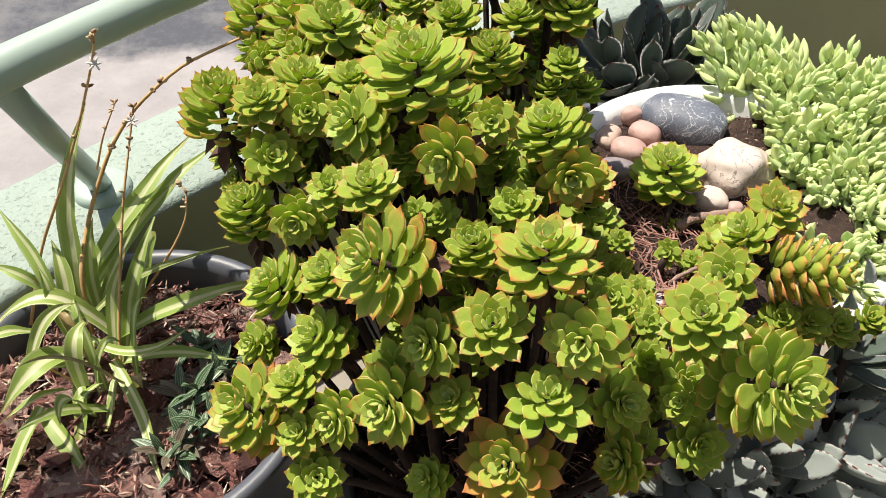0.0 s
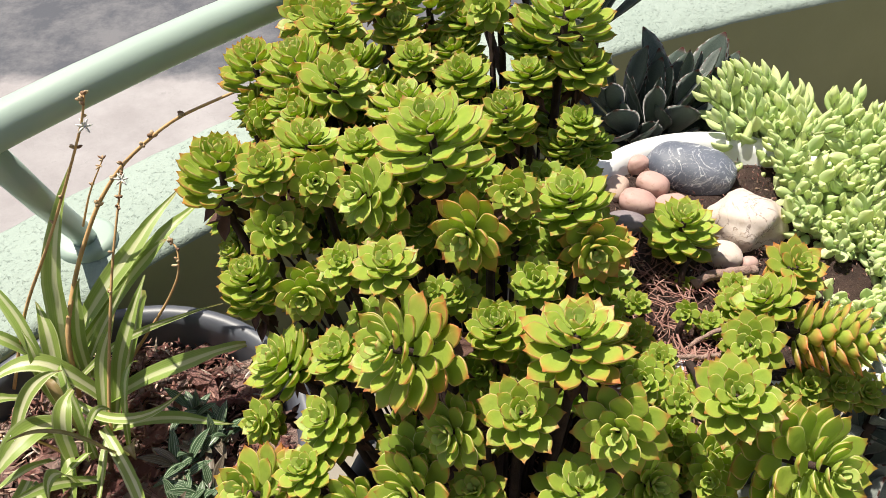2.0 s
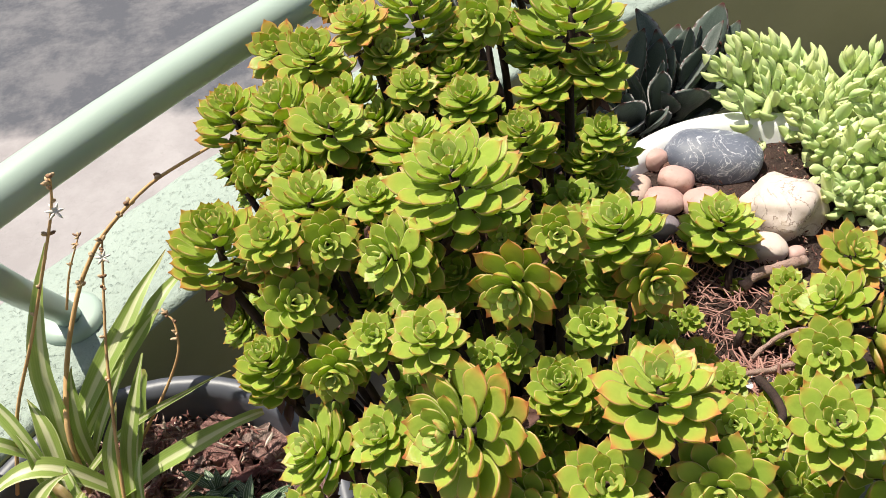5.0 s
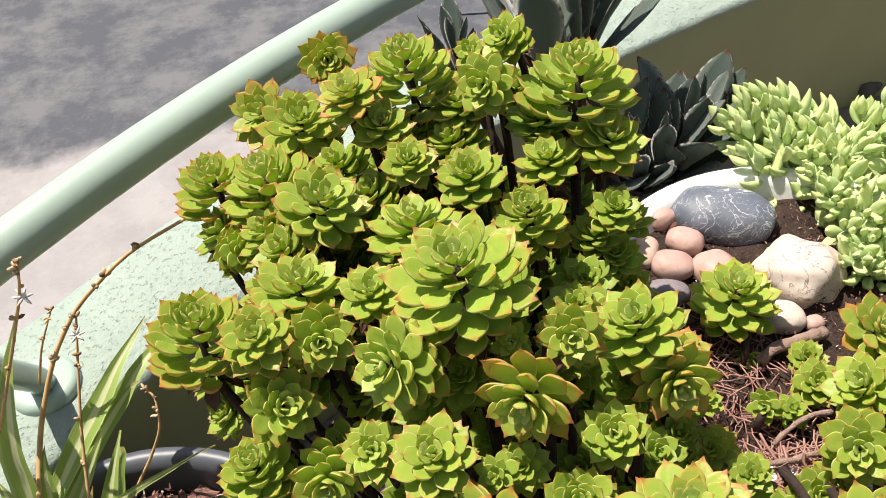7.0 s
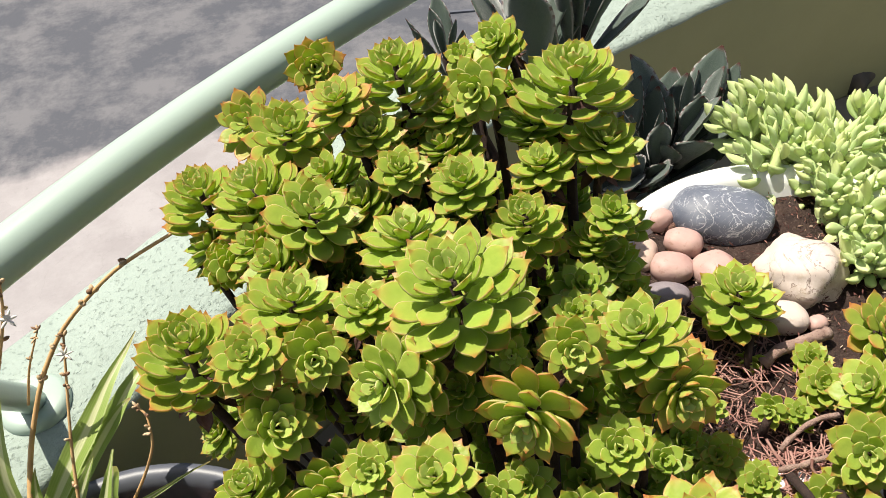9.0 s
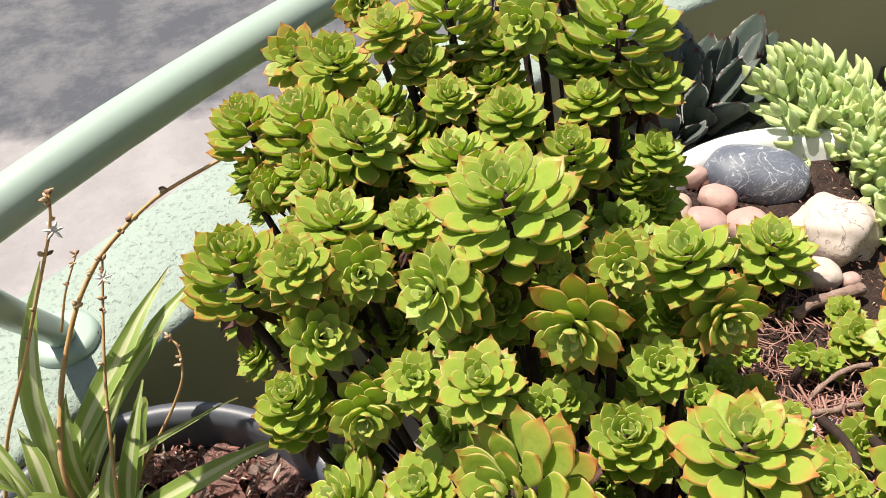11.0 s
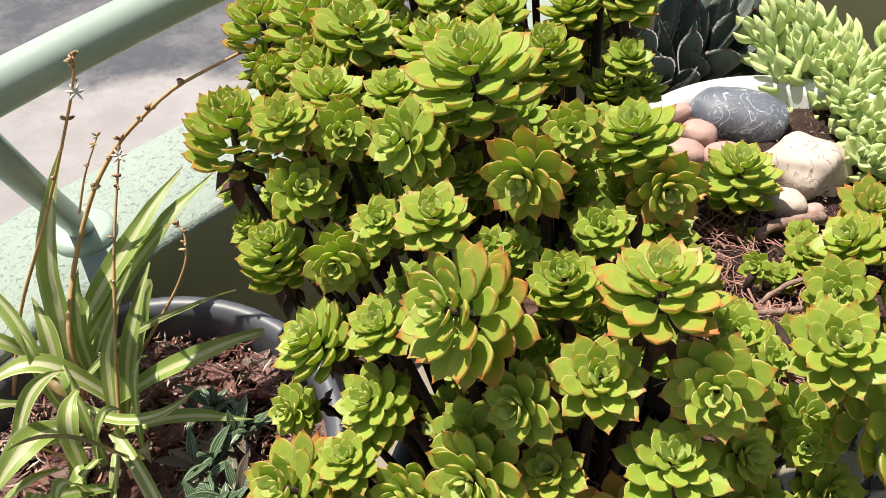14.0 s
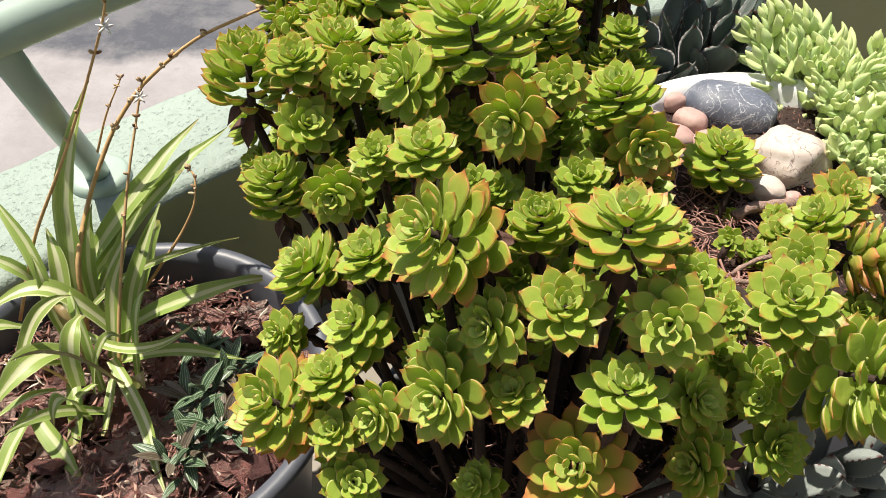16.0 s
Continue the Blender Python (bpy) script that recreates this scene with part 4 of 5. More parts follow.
def sedum_strand(thing, tip, way, length, n, size, fat, single):
    """One trailing stem with its plump leaves."""
    strand = new("strand")
    strand.parent = thing
    up = Vector(way).normalized()
    strand.matrix_basis = Matrix.Translation(Vector(tip)) @ up.to_track_quat("Z", "Y").to_matrix().to_4x4()
    sag = Vector((sed_rng.uniform(-0.3, 0.3), sed_rng.uniform(-0.3, 0.3), 0)) * length
    pts = [Vector((0, 0, -0.2 * size)), Vector((0, 0, -length * 0.4)) + sag * 0.15, Vector((0, 0, -length * 0.75)) + sag * 0.5, Vector((0, 0, -length)) + sag]
    bm = tube(bmesh.new(), pts, [0.0018, 0.0022, 0.0026, 0.003], 6)
    me = bpy.data.meshes.new("stem")
    bm.to_mesh(me)
    bm.free()
    me.materials.append(M_SEDSTEM)
    ob = new("stem", me)
    ob.parent = strand
    verts, faces, uvs = [], [], []
    for i in range(n):
        f = i / (n - 1)
        a = i * 2.39996 + sed_rng.uniform(-0.2, 0.2)
        th = radians(12 + (62 if fat else 66) * min(1, f * 1.5)) + sed_rng.uniform(-0.15, 0.15)
        ln = size * (0.55 + 0.45 * min(1.0, f * 3)) * sed_rng.uniform(0.85, 1.12)
        rad = Vector((math.cos(a), math.sin(a), 0))
        d = rad * math.sin(th) + Vector((0, 0, math.cos(th)))
        nz = -rad * math.cos(th) + Vector((0, 0, math.sin(th)))
        foot = Vector((0, 0, -0.25 * size - length * 0.86 * f)) + sag * 0.6 * f * f + rad * 0.002
        m = Matrix((d.cross(nz), d, nz)).transposed().to_4x4()
        shape = SED[2] if fat else SED[sed_rng.randrange(2)]
        place = Matrix.Translation(foot) @ m @ Matrix.Diagonal((ln, ln, ln, 1))
        if single:
            leaf = new("leaf", shape)
            leaf.parent = strand
            leaf.matrix_basis = place
        else:
            k = len(verts)
            verts += [place @ v.co for v in shape.vertices]
            faces += [tuple(k + q for q in f.vertices) for f in shape.polygons]
            flat = {lp.vertex_index: tuple(shape.uv_layers[0].data[lp.index].uv) for lp in shape.loops}
            uvs += [flat[q] for q in range(len(shape.vertices))]
    if not single:
        tagged(link_mesh("foliage", verts, faces, M_SED, strand, uvs=uvs), kind="stuff")


def sedum():
    thing = new("sedum")
    thing.location = (0.45, 0.85, 0.68)
    tagged(thing, "pale green trailing sedum with plump leaves over the bowl", "succulent")
    o = Vector(thing.location)
    # big upright tips at the back, then the trailing mass
    for i in range(184):
        u, v = sed_rng.random(), sed_rng.random()
        if i < 34:
            u = (i + sed_rng.random()) / 34
            x, y = 0.325 + 0.29 * u, 0.955 + 0.075 * v - 0.06 * abs(u - 0.25)
            z = 0.748 + 0.022 * v + 0.010 * math.sin(u * 9) - 0.035 * u
            way, size, ln, n, fat = (-0.75 + 1.1 * u + sed_rng.uniform(-0.2, 0.2), 0.25 + sed_rng.uniform(-0.3, 0.3), 0.9), 0.041, 0.105, 13, False
        elif i < 86:
            x, y = 0.385 + 0.24 * u, 0.76 + 0.20 * v - 0.03 * u
            z = 0.738 + 0.035 * math.sin(3.1 * v) * u + 0.01 * v
            way, size, ln, n, fat = (-0.4 + 0.8 * u + sed_rng.uniform(-0.4, 0.4), -0.35 + sed_rng.uniform(-0.4, 0.5), 0.75), 0.035, 0.090, 13, False
        elif i >= 134:
            a = radians(-58 + 108 * u)
            x, y = 0.325 + (0.195 + 0.05 * v) * math.cos(a), 0.75 + (0.195 + 0.05 * v) * math.sin(a)
            z = 0.742 - 0.13 * v
            way, size, ln, n, fat = (0.7 * math.cos(a), 0.7 * math.sin(a), 0.35 - 1.0 * v), 0.027, 0.065, 16, v > 0.5
        else:
            x, y = 0.385 + 0.15 * u + 0.02 * v, 0.58 + 0.23 * v
            z = 0.715 + 0.02 * sed_rng.random() - 0.03 * max(0.0, 0.5 - v)
            way, size, ln, n, fat = (sed_rng.uniform(-0.5, 0.6), -0.5 + sed_rng.uniform(-0.3, 0.3), 0.7), 0.022, 0.05, 14, True
        sedum_strand(thing, Vector((x, y, z)) - o, way, ln, n, size * sed_rng.uniform(0.9, 1.1), fat, i % 6 == 0)


sedum()

# ---- kalanchoes with dark-toothed felted leaves ----
def felt_leaf(name, c1, c2, back):
    k = Nodes(name, rough=0.75, spec=0.2)
    across, along = k.uv()
    rnd = k.info()
    v = k.coords()
    c = k.mix(rnd, c1, c2)
    c = k.mix(k.ramp(k.noise(220, 4, 0.7, vec=v), [(0.42, 0.0), (0.62, 1.0)]), c, back)
    edge = k.math("ABSOLUTE", k.math("SUBTRACT", across, 0.5))
    pale = k.ramp(edge, [(0.43, 0.0), (0.48, 1.0)])
    c = k.mix(k.math("MULTIPLY", pale, 0.8), c, (0.50, 0.49, 0.48))
    rim = k.ramp(edge, [(0.44, 0.0), (0.47, 1.0)])
    wave = k.tree.nodes.new("ShaderNodeMath")
    wave.operation = "SINE"
    k.link(k.math("MULTIPLY", along, 78.0), wave.inputs[0])
    dots = k.ramp(wave.outputs[0], [(0.0, 0.0), (0.35, 1.0)])
    upper = k.ramp(along, [(0.45, 0.0), (0.7, 1.0)])
    m = k.math("MULTIPLY", k.math("MULTIPLY", rim, dots), upper)
    tip = k.ramp(along, [(0.95, 0.0), (0.99, 1.0)])
    c = k.mix(k.math("MAXIMUM", m, tip), c, (0.10, 0.028, 0.022))
    k.colour(c)
    k.bsdf.inputs["Sheen Weight"].default_value = 0.35
    k.bump(k.noise(500, 3, vec=v), 0.3, 0.001)
    k.translucent(c, 0.10)
    return k.mat


M_KDARK = felt_leaf("dark_felted_leaf", (0.050, 0.082, 0.064), (0.085, 0.125, 0.092), (0.125, 0.155, 0.14))
M_KGREY = felt_leaf("silver_felted_leaf", (0.19, 0.225, 0.205), (0.26, 0.295, 0.27), (0.38, 0.41, 0.39))
LANCE = (0.055, 0.066, 0.085, 0.115, 0.145, 0.168, 0.176, 0.160, 0.105, 0.012)
KDARK = [leaf_mesh("kalanchoe_leaf", M_KDARK, tuple(w * 0.72 for w in LANCE), 0.05, 0.30, 0.06), leaf_mesh("kalanchoe_leaf", M_KDARK, tuple(w * 0.96 for w in LANCE), 0.05, 0.22, -0.03)]
OBLONG = pointed(0.085, 0.165, 0.62, 2.6)
KGREY = [leaf_mesh("kalanchoe_leaf", M_KGREY, tuple(w * 0.82 for w in OBLONG), 0.15, 0.30, 0.10, 6, 1.25), leaf_mesh("kalanchoe_leaf", M_KGREY, tuple(w * 1.02 for w in OBLONG), 0.13, 0.2, 0.16, 6, 1.25)]
kal_rng = random.Random(8)


def kalanchoe(tip, root, way, n, size, kinds, label, spread=70):
    """A stem with a head of long felted leaves; tip is the head's top."""
    thing = new("kalanchoe")
    up = Vector(way).normalized()
    thing.matrix_basis = Matrix.Translation(Vector(tip)) @ up.to_track_quat("Z", "Y").to_matrix().to_4x4()
    tagged(thing, label, "succulent", "kalanchoe stems")
    back = thing.matrix_basis.inverted()
    low = size * 0.95
    pts = [back @ p for p in bend(Vector(tip) - up * size * 0.5, Vector(tip) - up * (low + 0.03), Vector(root) + Vector((0, 0, 0.10)), Vector(root), 8)]
    part("stem", tube(bmesh.new(), pts, [0.006] * 9, 8), M_STEM, thing)
    for i in range(n):
        f = i / (n - 1)
        a = i * 1.5708 + (0.785 if (i // 2) % 2 else 0) + kal_rng.uniform(-0.35, 0.35)
        th = radians(8 + (spread - 8) * f ** 0.9) + kal_rng.uniform(-0.12, 0.12)
        ln = size * (0.55 + 0.5 * min(1.0, f * 2.2)) * kal_rng.uniform(0.85, 1.12)
        rad = Vector((math.cos(a), math.sin(a), 0))
        d = rad * math.sin(th) + Vector((0, 0, math.cos(th)))
        nz = -rad * math.cos(th) + Vector((0, 0, math.sin(th)))
        foot = rad * 0.004 + Vector((0, 0, -size * 0.55 - size * 0.5 * f))
        m = Matrix((d.cross(nz), d, nz)).transposed().to_4x4()
        ob = new("leaf", kinds[kal_rng.randrange(2)])
        ob.parent = thing
        ob.matrix_basis = Matrix.Translation(foot) @ m @ Matrix.Diagonal((ln, ln, ln, 1))


DARK = "dark blue-green kalanchoe with felted lance leaves and brown-toothed edges"
for tip, way, size, n in (
    ((0.335, 1.060, 0.745), (0.05, -0.05, 1), 0.140, 11),
    ((0.285, 1.050, 0.735), (-0.10, -0.10, 1), 0.140, 10),
    ((0.375, 1.075, 0.730), (0.22, 0.05, 1), 0.125, 9),
    ((0.215, 1.060, 0.750), (-0.35, -0.10, 1), 0.135, 9),
    ((0.165, 1.120, 0.890), (0.05, 0.10, 1), 0.150, 10),
    ((0.235, 1.130, 0.890), (0.25, 0.10, 1), 0.150, 10),
    ((0.045, 1.090, 0.880), (-0.10, 0.10, 1), 0.090, 8),
    ((0.235, 1.030, 0.715), (-0.45, -0.25, 1), 0.130, 9),
    ((0.320, 1.040, 0.715), (0.10, -0.30, 1), 0.120, 8),
):
    kalanchoe(tip, (0.26 + (tip[0] - 0.25) * 0.4, 1.12, 0.40), way, n, size, KDARK, DARK, 40)
pot("terracotta_brown_planter", (0.26, 1.10), [(0.0, 0.0), (0.08, 0.0), (0.09, 0.01), (0.105, 0.27), (0.112, 0.285), (0.110, 0.30), (0.100, 0.298), (0.095, 0.25)], M_GREYPOT, "dark grey pot behind the bowl holding kalanchoe", 0.098, 0.27)
GREY = "silver-grey felted kalanchoe with brown-dotted leaf edges"
for tip, way, size in (((0.245, 0.455, 0.635), (-0.2, -0.3, 1), 0.075), ((0.345, 0.455, 0.640), (0.1, -0.5, 1), 0.090), ((0.435, 0.535, 0.665), (0.3, -0.3, 1), 0.090), ((0.395, 0.430, 0.615), (0.35, -0.5, 1), 0.085), ((0.47, 0.46, 0.60), (0.4, -0.3, 1), 0.085), ((0.31, 0.40, 0.59), (-0.05, -0.5, 1), 0.08)):
    kalanchoe(tip, (0.40 + (tip[0] - 0.36) * 0.5, 0.46 + (tip[1] - 0.46) * 0.5, 0.43), way, 12, size * 1.55, KGREY, GREY, 76)
kalanchoe((0.462, 0.575, 0.735), (0.43, 0.50, 0.44), (0.3, -0.2, 1), 14, 0.080, KDARK, DARK, 75)
kalanchoe((0.405, 0.535, 0.725), (0.41, 0.48, 0.44), (0.0, -0.2, 1), 12, 0.070, KDARK, DARK, 75)
pot("small_dark_planter", (0.40, 0.455), [(0.0, 0.0), (0.075, 0.0), (0.085, 0.01), (0.098, 0.23), (0.106, 0.245), (0.104, 0.26), (0.095, 0.258), (0.090, 0.21)], M_GREYPOT, "dark pot in front of the bowl holding grey kalanchoe", 0.092, 0.23)

# ---- spider plant ----
def spider_leaf():
    k = Nodes("spider_plant_leaf", rough=0.42, spec=0.45)
    across, along = k.uv()
    v = k.coords()
    mid = k.math("ABSOLUTE", k.math("SUBTRACT", k.math("ADD", across, k.math("MULTIPLY", k.math("SUBTRACT", k.info(), 0.5), 0.16)), 0.5))
    sep = k.tree.nodes.new("ShaderNodeSeparateColor")
    k.link(k.info("Color"), sep.inputs[0])
    tone, brown = sep.outputs[0], sep.outputs[1]
    inner = k.ramp(mid, [(0.10, 1.0), (0.17, 0.0)])
    outer = k.ramp(mid, [(0.43, 0.0), (0.46, 0.7)])
    pale = k.math("MULTIPLY", k.math("MAXIMUM", inner, k.math("MULTIPLY", outer, tone)), k.math("ADD", k.math("MULTIPLY", tone, 0.45), 0.55))
    green = k.mix(k.noise(30, vec=v), (0.15, 0.26, 0.045), (0.27, 0.37, 0.075))
    green = k.mix(k.math("MULTIPLY", tone, 0.25), green, (0.52, 0.58, 0.17))
    stripe = k.ramp(k.math("FRACT", k.math("MULTIPLY", across, 11.0)), [(0.0, 0.0), (0.5, 1.0), (1.0, 0.0)])
    green = k.mix(k.math("MULTIPLY", stripe, 0.40), green, (0.34, 0.42, 0.12))
    cream = k.mix(k.noise(25, vec=v), (0.68, 0.68, 0.38), (0.80, 0.78, 0.55))
    c = k.mix(pale, green, cream)
    c = k.mix(k.math("MULTIPLY", brown, k.math("ADD", k.noise(40, vec=v), 0.4), True), c, (0.28, 0.17, 0.085))
    dry = k.math("MULTIPLY", k.ramp(along, [(0.88, 0.0), (1.0, 1.0)]), k.info())
    c = k.mix(dry, c, (0.34, 0.20, 0.08))
    k.colour(c)
    k.bump(stripe, 0.15, 0.001)
    k.translucent(k.mix(0.4, c, (0.45, 0.58, 0.12)), 0.24)
    return k.mat


M_SPIDER = spider_leaf()
M_STALK = plain("dry_flower_stalk", (0.68, 0.44, 0.21), (0.48, 0.29, 0.13), 30, 0.7, 0.4, 0.001)
M_PETAL = plain("white_petal", (0.74, 0.73, 0.72), (0.66, 0.62, 0.58), 90, 0.6, 0.1, 0.0005)
M_BRACT = plain("dry_brown_bract", (0.34, 0.20, 0.11), (0.14, 0.075, 0.05), 90, 0.8, 0.3, 0.001)
M_HUSK = plain("tan_bud_husk", (0.62, 0.48, 0.32), (0.42, 0.27, 0.14), 90, 0.7, 0.3, 0.001)
sp_rng = random.Random(5)
spider = tagged(new("spider_plant"), "spider plant with cream-striped green leaves in bark chips", "plant")
spider.location = (-0.42, 0.65, 0.45)


def blade(a, b, c, d, wide, twist=0.0, blunt=0.0, tone=0.5, dry=0.0):
    """One arching strap leaf through four points, folded along its middle."""
    wide *= 0.88
    o = spider.location
    pts = bend(Vector(a) - o, Vector(b) - o, Vector(c) - o, Vector(d) - o, 14)
    verts, uvs, faces = [], [], []
    for i, p in enumerate(pts):
        f = i / 14
        way = (pts[min(i + 1, 14)] - pts[max(i - 1, 0)]).normalized()
        side = way.cross(Vector((0, 0, 1)))
        if side.length < 0.15:
            side = Vector((1, 0.2, 0))
        side = Matrix.Rotation(twist * (0.4 + f), 3, way) @ side.normalized()
        up = side.cross(way)
        w = wide * (0.62 + 0.5 * math.sin(math.pi * min(1, f * 0.8 + 0.12))) * (1 - max(0.0, f - 0.55) ** 1.5 / 0.32) / 1.1
        w = max(w, 0.0006, blunt * wide * (0.95 if f < 0.97 else 0.6))
        for u, h in ((-1, 0.30), (-0.5, 0.06), (0, -0.06), (0.5, 0.06), (1, 0.30)):
            verts.append(p + side * (u * w / 2 + 0.004 * noise.noise(p * 14)) + up * (h * w / 2) + up * (0.0016 * noise.noise(p * 45 + Vector((u * 2, 0, 0))) + 0.005 * noise.noise(p * 16)))
            uvs.append(((u + 1) / 2, f))
    for i in range(14):
        for j in range(4):
            q = i * 5 + j
            faces.append((q, q + 1, q + 6, q + 5))
    ob = link_mesh("leaf", verts, faces, M_SPIDER, spider, uvs=uvs)
    ob.color = (tone, dry, 0, 1)
    return ob


B = (-0.405, 0.645, 0.465)
for leaf_way in (
    ((-0.477, 0.764, 0.490), (-0.492, 0.813, 0.580), (-0.472, 0.822, 0.670), (-0.432, 0.875, 0.750), 0.032, 0.15, 0, 0.5),
    ((-0.497, 0.784, 0.490), (-0.441, 0.812, 0.570), (-0.391, 0.856, 0.620), (-0.349, 0.964, 0.630), 0.03, 0.35, 0, 0.35),
    ((-0.481, 0.779, 0.490), (-0.422, 0.823, 0.570), (-0.370, 0.883, 0.610), (-0.315, 0.973, 0.610), 0.026, 0.3, 0, 0.25),
    ((-0.479, 0.803, 0.480), (-0.412, 0.844, 0.570), (-0.373, 0.883, 0.600), (-0.358, 0.891, 0.600), 0.024, 0.35, 0.25, 0.3),
    ((-0.418, 0.766, 0.470), (-0.401, 0.788, 0.520), (-0.387, 0.802, 0.560), (-0.382, 0.825, 0.580), 0.022, 0.4, 0.8, 0.2),
    ((-0.481, 0.744, 0.480), (-0.414, 0.771, 0.550), (-0.359, 0.787, 0.570), (-0.284, 0.821, 0.550), 0.01, 0.9, 0, 0.7),
    ((-0.435, 0.723, 0.480), (-0.363, 0.733, 0.530), (-0.304, 0.747, 0.550), (-0.250, 0.768, 0.540), 0.026, 0.35, 0.55, 0.1),
    ((-0.466, 0.726, 0.490), (-0.409, 0.664, 0.520), (-0.355, 0.655, 0.520), (-0.316, 0.709, 0.530), 0.014, 0.5, 0, 0.9),
    ((-0.413, 0.687, 0.480), (-0.357, 0.686, 0.510), (-0.314, 0.680, 0.510), (-0.261, 0.686, 0.490), 0.017, 0.5, 0, 0.1),
    ((-0.418, 0.681, 0.490), (-0.375, 0.622, 0.490), (-0.353, 0.579, 0.470), (-0.321, 0.514, 0.460), 0.019, 0.5, 0, 0.9),
    ((-0.414, 0.671, 0.480), (-0.412, 0.637, 0.480), (-0.414, 0.619, 0.470), (-0.415, 0.597, 0.460), 0.013, 0.3, 0.8, 0.7),
    ((-0.455, 0.655, 0.490), (-0.444, 0.622, 0.490), (-0.444, 0.603, 0.470), (-0.442, 0.584, 0.460), 0.02, 0.1, 0.9, 0.3),
    ((-0.485, 0.612, 0.480), (-0.457, 0.577, 0.480), (-0.438, 0.556, 0.470), (-0.425, 0.543, 0.460), 0.024, 0.4, 0.5, 0.2),
    ((-0.483, 0.610, 0.490), (-0.494, 0.565, 0.480), (-0.504, 0.534, 0.470), (-0.513, 0.504, 0.460), 0.024, 0.4, 0.3, 0.4),
    ((-0.433, 0.726, 0.490), (-0.464, 0.729, 0.560), (-0.510, 0.740, 0.580), (-0.551, 0.696, 0.540), 0.027, -0.2, 0.2, 0.9),
    ((-0.509, 0.654, 0.510), (-0.491, 0.672, 0.560), (-0.477, 0.694, 0.580), (-0.451, 0.707, 0.570), 0.02, 0.5, 0.1, 0.95),
    ((-0.441, 0.636, 0.500), (-0.442, 0.638, 0.560), (-0.439, 0.656, 0.580), (-0.435, 0.689, 0.560), 0.024, 0.3, 0.4, 0.75),
    ((-0.465, 0.683, 0.500), (-0.479, 0.666, 0.540), (-0.488, 0.629, 0.550), (-0.521, 0.589, 0.510), 0.036, -0.4, 0.2, 0.5),
    ((-0.503, 0.751, 0.500), (-0.513, 0.772, 0.560), (-0.542, 0.803, 0.590), (-0.580, 0.840, 0.610), 0.02, -0.5, 0, 0.3),
    ((-0.527, 0.781, 0.500), (-0.538, 0.775, 0.540), (-0.558, 0.779, 0.550), (-0.596, 0.793, 0.550), 0.018, -0.5, 0, 0.3),
    ((-0.489, 0.741, 0.490), (-0.487, 0.760, 0.530), (-0.498, 0.787, 0.560), (-0.508, 0.808, 0.580), 0.024, 0.2, 0, 0.8),
    ((-0.420, 0.693, 0.480), (-0.416, 0.714, 0.540), (-0.413, 0.744, 0.570), (-0.398, 0.769, 0.600), 0.02, 0.2, 0, 0.5),
    ((-0.412, 0.711, 0.480), (-0.404, 0.737, 0.540), (-0.389, 0.773, 0.580), (-0.375, 0.832, 0.600), 0.02, 0.4, 0.2, 0.2),
    ((-0.530, 0.731, 0.490), (-0.538, 0.710, 0.520), (-0.551, 0.695, 0.530), (-0.574, 0.681, 0.520), 0.02, -0.3, 0.2, 0.4),
    ((-0.471, 0.645, 0.480), (-0.476, 0.615, 0.510), (-0.497, 0.597, 0.510), (-0.531, 0.586, 0.490), 0.016, 0.3, 0, 0.4),
    ((-0.431, 0.654, 0.480), (-0.433, 0.632, 0.500), (-0.439, 0.619, 0.500), (-0.459, 0.611, 0.480), 0.013, 0.3, 0, 0.6),
    ((-0.457, 0.763, 0.480), (-0.463, 0.784, 0.530), (-0.463, 0.802, 0.570), (-0.452, 0.829, 0.600), 0.02, 0.3, 0, 0.3),
    ((-0.485, 0.717, 0.490), (-0.490, 0.723, 0.540), (-0.494, 0.735, 0.570), (-0.508, 0.754, 0.590), 0.016, 0.3, 0, 0.6),
    ((-0.446, 0.681, 0.490), (-0.457, 0.651, 0.520), (-0.476, 0.647, 0.520), (-0.504, 0.658, 0.510), 0.012, 0.3, 0, 0.9),
    ((-0.467, 0.773, 0.480), (-0.430, 0.791, 0.550), (-0.409, 0.813, 0.580), (-0.394, 0.829, 0.600), 0.016, 0.5, 0, 0.4),
):
    blade(*leaf_way)
for i in range(8):
    a = sp_rng.uniform(0, 6.283)
    reach = sp_rng.uniform(0.05, 0.11)
    rise = sp_rng.uniform(0.05, 0.15)
    x, y = B[0] + sp_rng.uniform(-0.03, 0.02), B[1] + sp_rng.uniform(-0.03, 0.02)
    e = Vector((math.cos(a) * reach - 0.02, math.sin(a) * reach * 0.8, 0))
    blade((x, y, B[2]), (x + e.x * 0.3, y + e.y * 0.3, B[2] + rise * 0.7), (x + e.x * 0.75, y + e.y * 0.75, B[2] + rise), (x + e.x, y + e.y, B[2] + rise * sp_rng.uniform(0.5, 1.0)), sp_rng.uniform(0.009, 0.018), sp_rng.uniform(-0.8, 0.8), 0.0, sp_rng.random(), 0.9 if i % 3 == 0 else 0.0)


